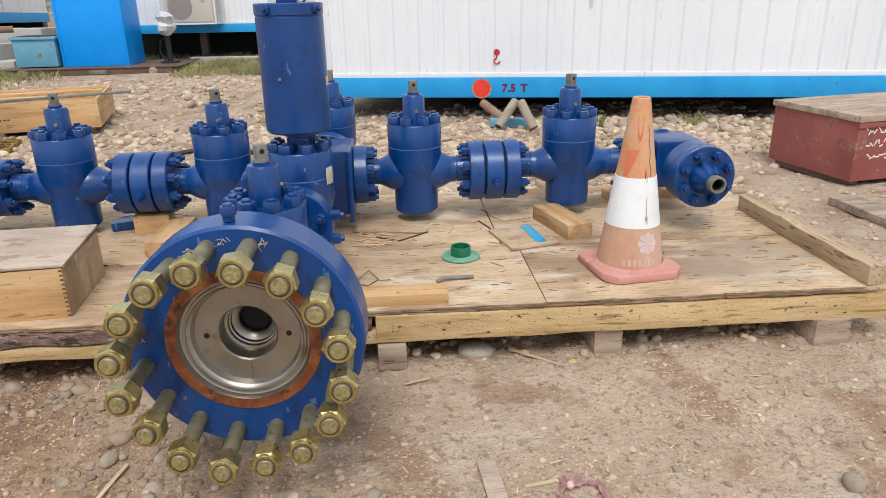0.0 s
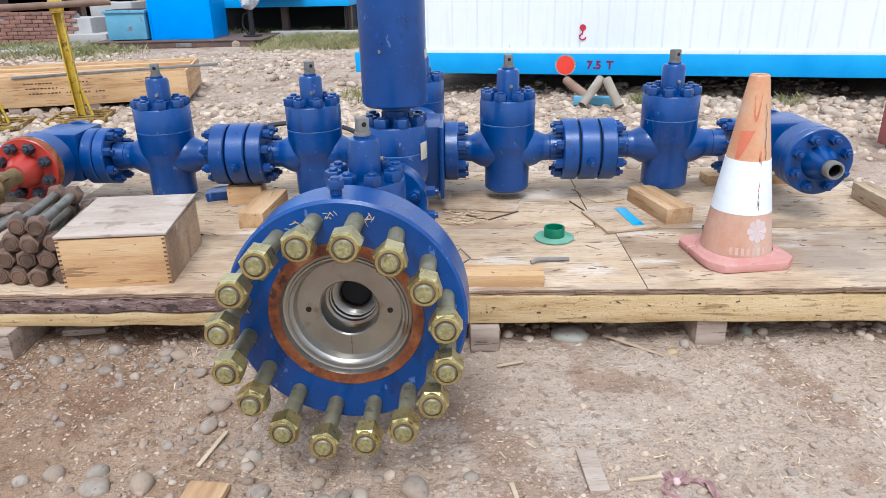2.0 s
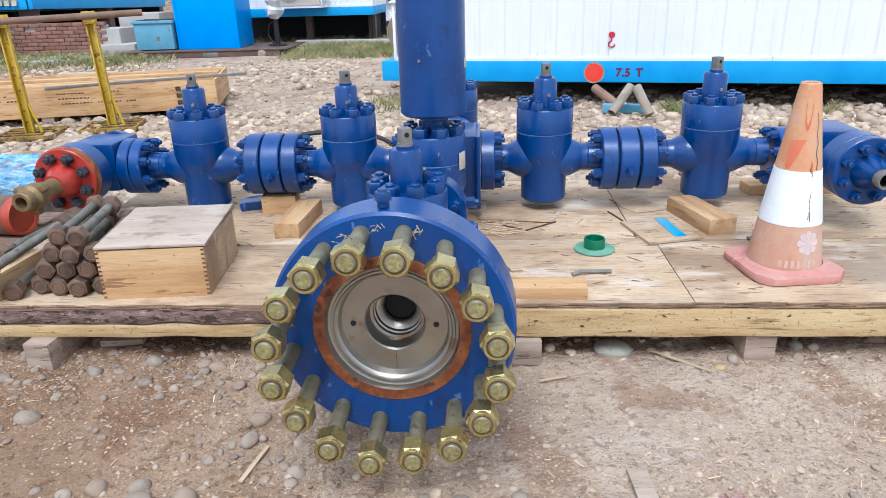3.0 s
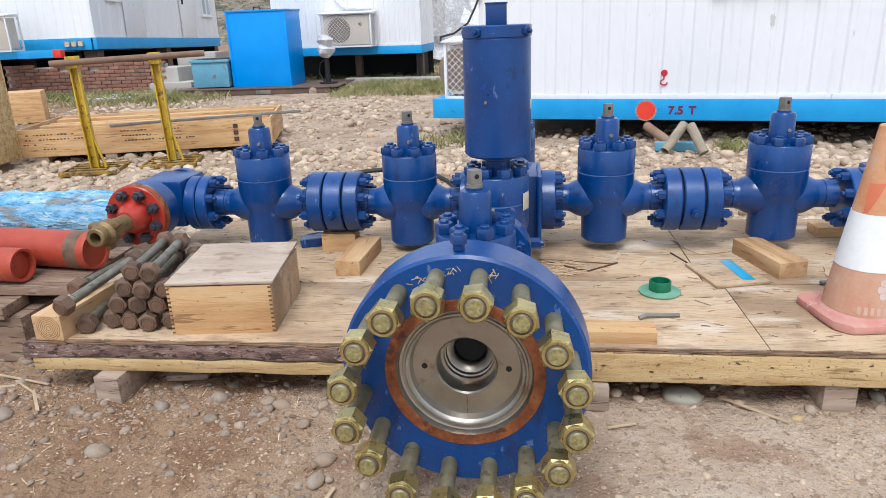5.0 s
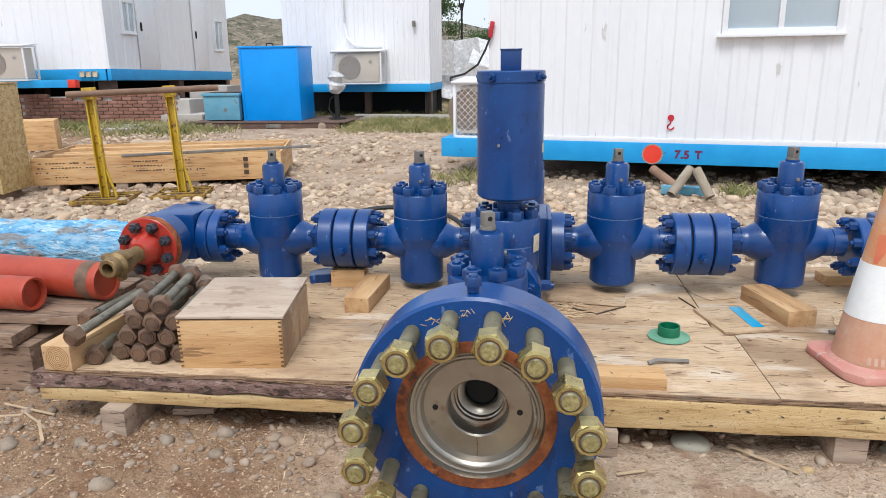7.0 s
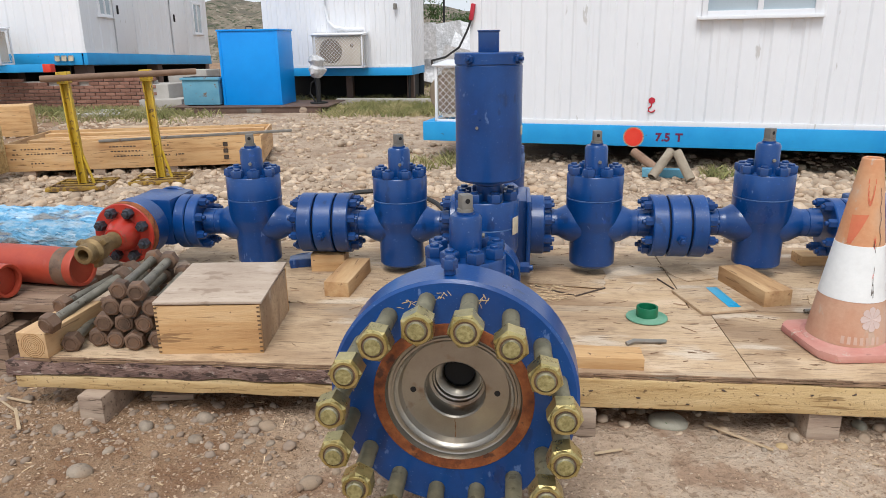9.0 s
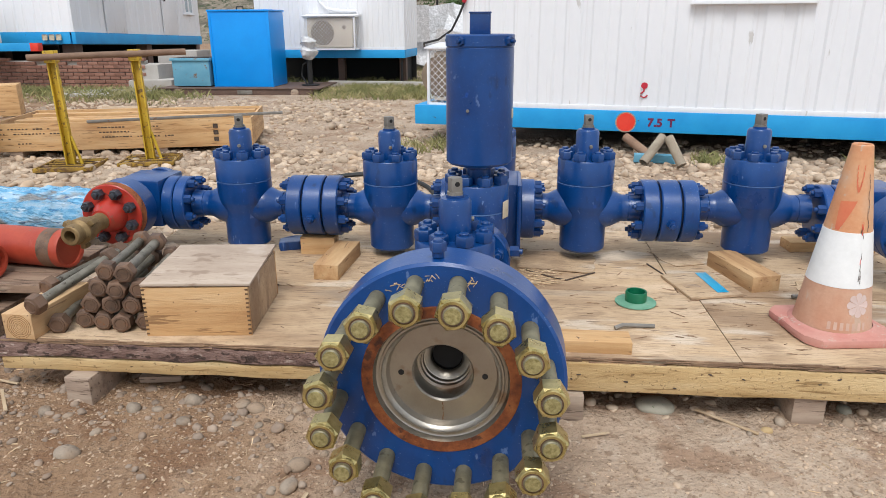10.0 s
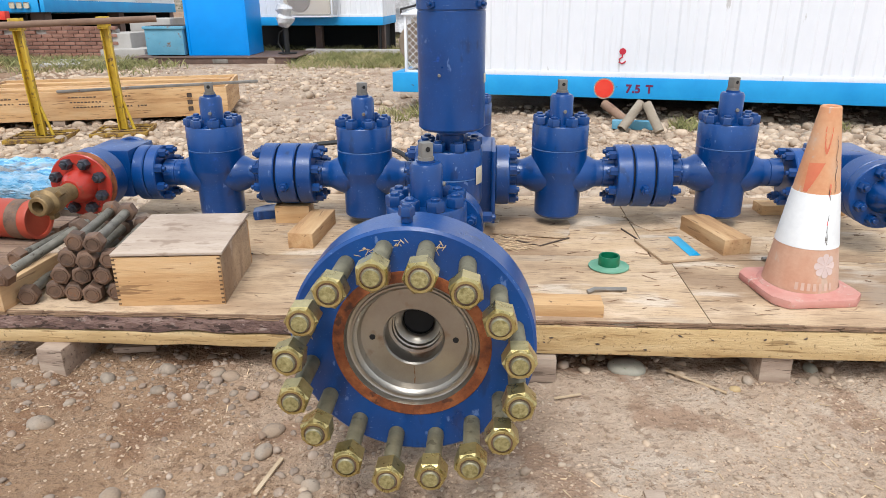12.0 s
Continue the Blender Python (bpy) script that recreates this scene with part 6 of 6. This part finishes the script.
def stone_cloud(name, spots, base, material, label, category, flat=(0.35, 0.75), smooth=True, lumpy=0.2):
    """Many stones in one sheet; spots are rows of x, y, radius."""
    V, F = base
    F = np.array(F)
    vs, fs = [], []
    for k, (x, y, r) in enumerate(spots):
        d = np.array([r, r * rng.uniform(0.6, 0.95), r * rng.uniform(*flat)])
        w = 1 + lumpy * np.sin(V @ rng.normal(0, 2.2, 3) + rng.uniform(0, 6))
        p = (V * w[:, None] * d) @ rot(rng.normal(0, 0.22), rng.normal(0, 0.22), rng.uniform(0, 6.28)).T
        vs.append(p + (x, y, ground_z(x, y) + d[2] * rng.uniform(-0.3, 0.35)))
        fs.append(F + k * len(V))
    v, f = np.concatenate(vs), np.concatenate(fs)
    me = bpy.data.meshes.new(name)
    me.from_pydata(v.tolist(), [], f.tolist())
    me.materials.append(material)
    if smooth:
        for p in me.polygons:
            p.use_smooth = True
    return tagged(new(name, me), label, category, kind="stuff")


def scatter(n, x0, x1, y0, y1, r0, r1, keep=None):
    out = []
    while len(out) < n:
        x, y = rng.uniform(x0, x1), rng.uniform(y0, y1)
        if keep and not keep(x, y):
            continue
        out.append((x, y, r0 + (r1 - r0) * rng.random() ** 2.2))
    return out


def clump(x, y, s=1.4):
    return noise.noise(Vector((x * s, y * s, 3.0))) > rng.uniform(-0.5, 0.35)


far = scatter(5200, -6.5, 2.6, 4.02, 7.6, 0.02, 0.065) + scatter(1300, -1.4, 4.2, 5.2, 8.6, 0.02, 0.07) + scatter(700, 2.0, 5, 5.6, 7.4, 0.02, 0.08)
stone_cloud("cobbles", far, ICO2, STONE, "dense bed of rounded pale river cobbles", "cobbles")
stone_cloud("far_cobbles", scatter(1500, -8, -0.5, 7.6, 13, 0.025, 0.08, lambda x, y: clump(x, y, 0.5)) + scatter(500, -12, -6, 7, 14, 0.03, 0.09), ICO1, STONE, "scattered pale cobbles by the track", "cobbles")
stone_cloud("pebbles", scatter(700, -0.6, 2.4, 1.1, 2.5, 0.004, 0.016, clump)  + scatter(700, 2.0, 4.5, 2.0, 5.4, 0.006, 0.03, clump)
           + scatter(10, 0.2, 2.0, 2.3, 2.5, 0.008, 0.02) + scatter(120, -1.4, 0.6, 1.1, 1.9, 0.006, 0.022)  + scatter(300, 0, 2.2, 2.45, 3.0, 0.01, 0.03), ICO2, STONE, "small pebbles and grit pressed into the dirt", "pebbles")
stone_cloud("brown_pebbles", scatter(800, -2.6, -0.35, 1.2, 2.6, 0.004, 0.02, clump) + scatter(260, -2.3, -0.3, 2.2, 3.0, 0.008, 0.028) + scatter(600, -4.5, -2.0, 1.4, 3.6, 0.008, 0.03, clump), ICO2, STONE_D, "brown rounded pebbles pressed into damp soil", "pebbles")
stone_cloud("grit", scatter(24000, -2.8, 2.6, 1.1, 2.5, 0.0015, 0.007, clump) + scatter(1500, 2.0, 4.5, 2.0, 5.2, 0.003, 0.01, clump), ICO1, DIRTCLOD, "crumbled soil clods on the dirt", "soil", smooth=False, lumpy=0.3)


stone_cloud("dark_grit", scatter(5000, -2.8, 2.6, 1.1, 2.6, 0.0015, 0.006, clump), ICO1, DARKCLOD, "dark damp soil crumbs on the dirt", "soil", smooth=False, lumpy=0.3)
stone_cloud("pale_grit", scatter(1300, -0.4, 2.6, 1.1, 2.6, 0.0015, 0.005), ICO1, STONE, "pale gravel grains on the dirt", "gravel", smooth=False, lumpy=0.3)


def stone(x, y, r, label="rounded grey river stone lying on the dirt", squash=0.5, material=None, stretch=0.8):
    bm = bmesh.new()
    bmesh.ops.create_icosphere(bm, subdivisions=3, radius=1.0)
    sd = random.random() * 20
    r *= 0.88
    for v in bm.verts:
        v.co *= 1 + 0.13 * noise.noise(v.co * 1.1 + Vector((sd, 0, 0)))
    bmesh.ops.scale(bm, vec=(r, r * stretch, r * squash), verts=bm.verts[:])
    return tagged(part("stone", bm, material or ROCK, None, m=pose(x, y, ground_z(x, y) + r * squash * 0.18, random.uniform(-9, 9), random.uniform(-9, 9), random.uniform(0, 180)), angle=180), label, "stone", "loose stones")


stone(0.438, 2.51, 0.088, "large flat greenish stone under the pallet edge", 0.35, ROCK_G)
stone(1.1, 2.53, 0.034, "rounded grey stone under the pallet edge", 0.7, ROCK_G)
stone(0.843, 2.43, 0.027, "pale rounded stone beside a foot block", 0.75)
stone(0.787, 2.39, 0.024, "yellowish rounded stone beside a foot block", 0.6, ROCK_Y)
for x, y, r in ((0.578, 2.435, 0.016), (1.225, 2.085, 0.026), (1.388, 1.63, 0.042), (-0.749, 2.06, 0.042), (-0.748, 1.96, 0.036), (-0.57, 1.815, 0.036), (-0.53, 1.86, 0.02), (-0.61, 1.84, 0.022),
                (-0.094, 1.667, 0.05), (-0.513, 1.654, 0.036), (-0.846, 1.70, 0.045), (-0.334, 1.633, 0.03), (-0.239, 1.65, 0.03), (-0.283, 1.64, 0.025), (-0.975, 1.69, 0.05), (-1.0, 1.76, 0.04),
                (0.055, 1.705, 0.026), (-0.705, 1.696, 0.026), (-2.005, 2.255, 0.05), (-1.528, 2.077, 0.048), (-0.997, 2.378, 0.04), (-1.06, 2.41, 0.036), (-0.95, 2.27, 0.022), (-1.354, 2.35, 0.024),
                (-1.22, 2.27, 0.032), (-1.03, 2.28, 0.025), (1.63, 2.21, 0.02), (1.336, 2.09, 0.024), (0.93, 1.74, 0.02), (-0.8, 1.95, 0.022), (-0.85, 1.88, 0.026), (-0.68, 2.12, 0.02), (-1.12, 1.75, 0.04),
                (-1.2, 1.72, 0.03), (-0.42, 1.62, 0.025), (1.55, 1.8, 0.024), (1.2, 1.9, 0.016), (1.45, 1.9, 0.03), (2.55, 3.0, 0.03), (2.6, 3.6, 0.04), (2.3, 4.3, 0.05), (-0.36, 1.7, 0.03), (-0.2, 1.72, 0.018),
                (-1.75, 2.3, 0.03), (-1.65, 2.28, 0.022), (-1.45, 2.36, 0.035), (-1.25, 2.42, 0.04), (-0.85, 2.4, 0.03), (-1.5, 2.2, 0.026), (2.75, 5.6, 0.09), (2.4, 5.9, 0.07), (0.72, 2.36, 0.014), (1.02, 2.44, 0.014)):
    stone(x, y, r, squash=random.uniform(0.45, 0.7))

# ---- scraps of wood on the dirt ----
solid("wood_strip", (0.054, 0.166, 0.012), LID, pose(0.386, 1.736, 0.0, 1, 0, 4), "thin weathered wood strip lying on the dirt", "wood scrap", "wood scraps", 0.002, 0.002)
solid("wood_strip", (0.11, 0.16, 0.02), PINE_Y, pose(-0.655, 1.6, -0.002, 0, 0, -6), "pale split board piece lying on the dirt", "wood scrap", "wood scraps", 0.003, 0.002)
solid("wood_strip", (0.12, 0.1, 0.02), PINE_Y, pose(-1.12, 1.5, -0.002, 0, 0, 9), "pale split board piece lying on the dirt", "wood scrap", "wood scraps", 0.003, 0.002)
solid("wood_strip", (0.16, 0.05, 0.025), GREYWOOD, pose(-1.43, 2.55, 0.0, 0, 0, 8), "grey offcut beside a foot block", "wood scrap", "wood scraps", 0.003, 0.002)
for x, y, L, a in ((0.66, 2.42, 0.22, -38), (-0.7, 1.85, 0.16, 78), (-2.0, 2.42, 0.3, -30), (-2.1, 2.5, 0.26, -12), (-1.95, 2.36, 0.2, -50), (-2.2, 2.44, 0.24, 20), (0.2, 2.3, 0.1, 20), (0.17, 1.64, 0.09, 100), (0.52, 1.71, 0.09, 10), (2.15, 2.5, 0.25, 60)):
    bm = bmesh.new()
    add_box(bm, (L, random.uniform(0.007, 0.016), 0.006), (0, 0, 0.004), 0.001)
    tagged(part("splinter", bm, CHIPPLAIN, None, m=pose(x, y, ground_z(x, y) + 0.002, 0, random.uniform(-3, 3), a)), "long pale wood splinter on the dirt", "wood scrap", "wood splinters")
rag = thing("rag", pose(0.602, 1.694, ground_z(0.602, 1.694), 0, 0, 0), "dusty pink cloth strip tied in a bow on the dirt", "rag")


def ribbon(name, points, width, label=""):
    """A limp folded strip of cloth along a smooth line on the ground."""
    pts = [Vector((x, y, 0)) for x, y in points]
    line = []
    for k in range(len(pts) - 1):
        p0, p1, p2, p3 = pts[max(k - 1, 0)], pts[k], pts[k + 1], pts[min(k + 2, len(pts) - 1)]
        for q in range(10):
            u = q / 10
            line.append(0.5 * (2 * p1 + (p2 - p0) * u + (2 * p0 - 5 * p1 + 4 * p2 - p3) * u * u + (3 * p1 - p0 - 3 * p2 + p3) * u ** 3))
    bm = bmesh.new()
    rows = []
    for k, p in enumerate(line):
        d = (line[min(k + 1, len(line) - 1)] - line[max(k - 1, 0)]).normalized()
        side = Vector((-d.y, d.x, 0))
        w = width * (0.75 + 0.5 * noise.noise(p * 30))
        row = []
        for q in range(7):
            u = (q - 3) / 3
            fold = 0.009 * abs(math.sin(u * 4 + 3 * noise.noise(p * 18))) + 0.008 * abs(noise.noise(p * 40))
            row.append(bm.verts.new(p + side * u * w / 2 + Vector((0, 0, 0.007 + fold))))
        rows.append(row)
    for lo, hi in zip(rows, rows[1:]):
        for q in range(6):
            bm.faces.new((lo[q], lo[q + 1], hi[q + 1], hi[q]))
    bmesh.ops.solidify(bm, geom=bm.faces[:], thickness=0.002)
    part(name, bm, PINKCLOTH, rag, label, angle=60)


ribbon("strip", [(-0.01, 0.0), (-0.038, -0.03), (-0.013, -0.067), (0.03, -0.095), (0.085, -0.105), (0.091, -0.06), (0.08, 0.0), (0.05, 0.005), (0.0, 0.0)], 0.026)
ribbon("bow_end", [(0.0, 0.0), (-0.012, 0.02), (-0.02, 0.042)], 0.028)
ribbon("bow_end", [(0.0, 0.0), (0.02, 0.022), (0.036, 0.042)], 0.03)
ribbon("bow_end", [(0.0, 0.0), (-0.02, 0.0), (-0.034, -0.012)], 0.022)
put("knot", lathe_mesh([(0, 0), (0.01, 0.003), (0.012, 0.012), (0.007, 0.02), (0, 0.021)], PINKCLOTH, 12), rag, pose(0, 0, 0.004))


def chips(name, n, x0, x1, y0, y1, z, s0, s1, material, label, keep=None):
    vs, fs = [], []
    for k in range(n):
        x, y = rng.uniform(x0, x1), rng.uniform(y0, y1)
        if keep and not keep(x, y):
            continue
        L, w, t = rng.uniform(s0, s1), rng.uniform(0.0012, 0.005), 0.002
        r_ = rot(rng.normal(0, 0.15), rng.normal(0, 0.15), (rng.normal(0, 0.35) if z is not None else rng.uniform(0, 6.28)))
        zz = (ground_z(x, y) if z is None else z) + 0.003
        p = np.array([(sx * L / 2, sy * w / 2 * (1 if sx < 0 else 0.4), sz * t / 2) for sz in (-1, 1) for sy in (-1, 1) for sx in (-1, 1)]) @ r_.T + (x, y, zz)
        b = len(vs)
        vs += p.tolist()
        fs += [tuple(b + i for i in q) for q in ((0, 1, 3, 2), (4, 6, 7, 5), (0, 4, 5, 1), (2, 3, 7, 6), (0, 2, 6, 4), (1, 5, 7, 3))]
    me = bpy.data.meshes.new(name)
    me.from_pydata(vs, [], fs)
    me.materials.append(material)
    tagged(new(name, me), label, "wood chips", kind="stuff")


chips("wood_chips", 700, -2.6, 2.3, 1.1, 2.6, None, 0.008, 0.045, CHIP, "pale wood chips and splinters strewn over the dirt", clump)
chips("straw", 60, -0.03, 0.12, 3.1, 3.3, TOP + 0.004, 0.04, 0.11, CHIP, "tangle of dry straw on the plywood")
chips("plywood_slivers", 420, -1.8, 1.9, 2.5, 3.9, TOP, 0.012, 0.07, CHIPDARK, "dark slivers and bark crumbs on the plywood", lambda x, y: abs(x + 1.2) > 0.25 or y > 2.95)


# ---- grass ----
def grass(name, spots, h0, h1, label):
    vs, fs = [], []
    for x, y in spots:
        h, a, lean = rng.uniform(h0, h1), rng.uniform(0, 6.28), rng.normal(0, 0.5, 2)
        w = h * 0.05
        b = len(vs)
        c, s = math.cos(a) * w, math.sin(a) * w
        z = ground_z(x, y) - 0.01
        vs += [(x - c, y - s, z), (x + c, y + s, z), (x + c * 0.6 + lean[0] * h * 0.4, y + s * 0.6 + lean[1] * h * 0.4, z + h * 0.6), (x + lean[0] * h, y + lean[1] * h, z + h)]
        fs += [(b, b + 1, b + 2), (b, b + 2, b + 3)]
    me = bpy.data.meshes.new(name)
    me.from_pydata(vs, [], fs)
    me.materials.append(GRASS)
    tagged(new(name, me), label, "grass", kind="stuff")


def tufts(n, x0, x1, y0, y1, per=18, sp=0.12):
    out = []
    for k in range(n):
        x, y = rng.uniform(x0, x1), rng.uniform(y0, y1)
        out += [(x + rng.normal(0, sp), y + rng.normal(0, sp)) for _ in range(per)]
    return out


grass("yard_grass", tufts(300, -3.7, -0.8, 12.8, 15.3) + tufts(160, -11.5, -7.2, 13.2, 14.6) + tufts(60, -7.6, -6.4, 12.6, 14.0) + tufts(55, -9.6, -5.9, 11.9, 13.3) + tufts(120, -6, -1, 15.5, 17) + tufts(160, -3.5, 0, 17, 26), 0.05, 0.17, "dry yellow-green grass tufts around the yard edge")
grass("cabin_weeds", tufts(26, -1.2, -0.3, 7.55, 8.3, 22, 0.06) + tufts(16, 1.8, 2.35, 7.0, 7.4, 24, 0.06) + tufts(4, 3.2, 3.6, 6.9, 7.2, 16, 0.05), 0.04, 0.14, "green weeds at the foot of the cabin skid")
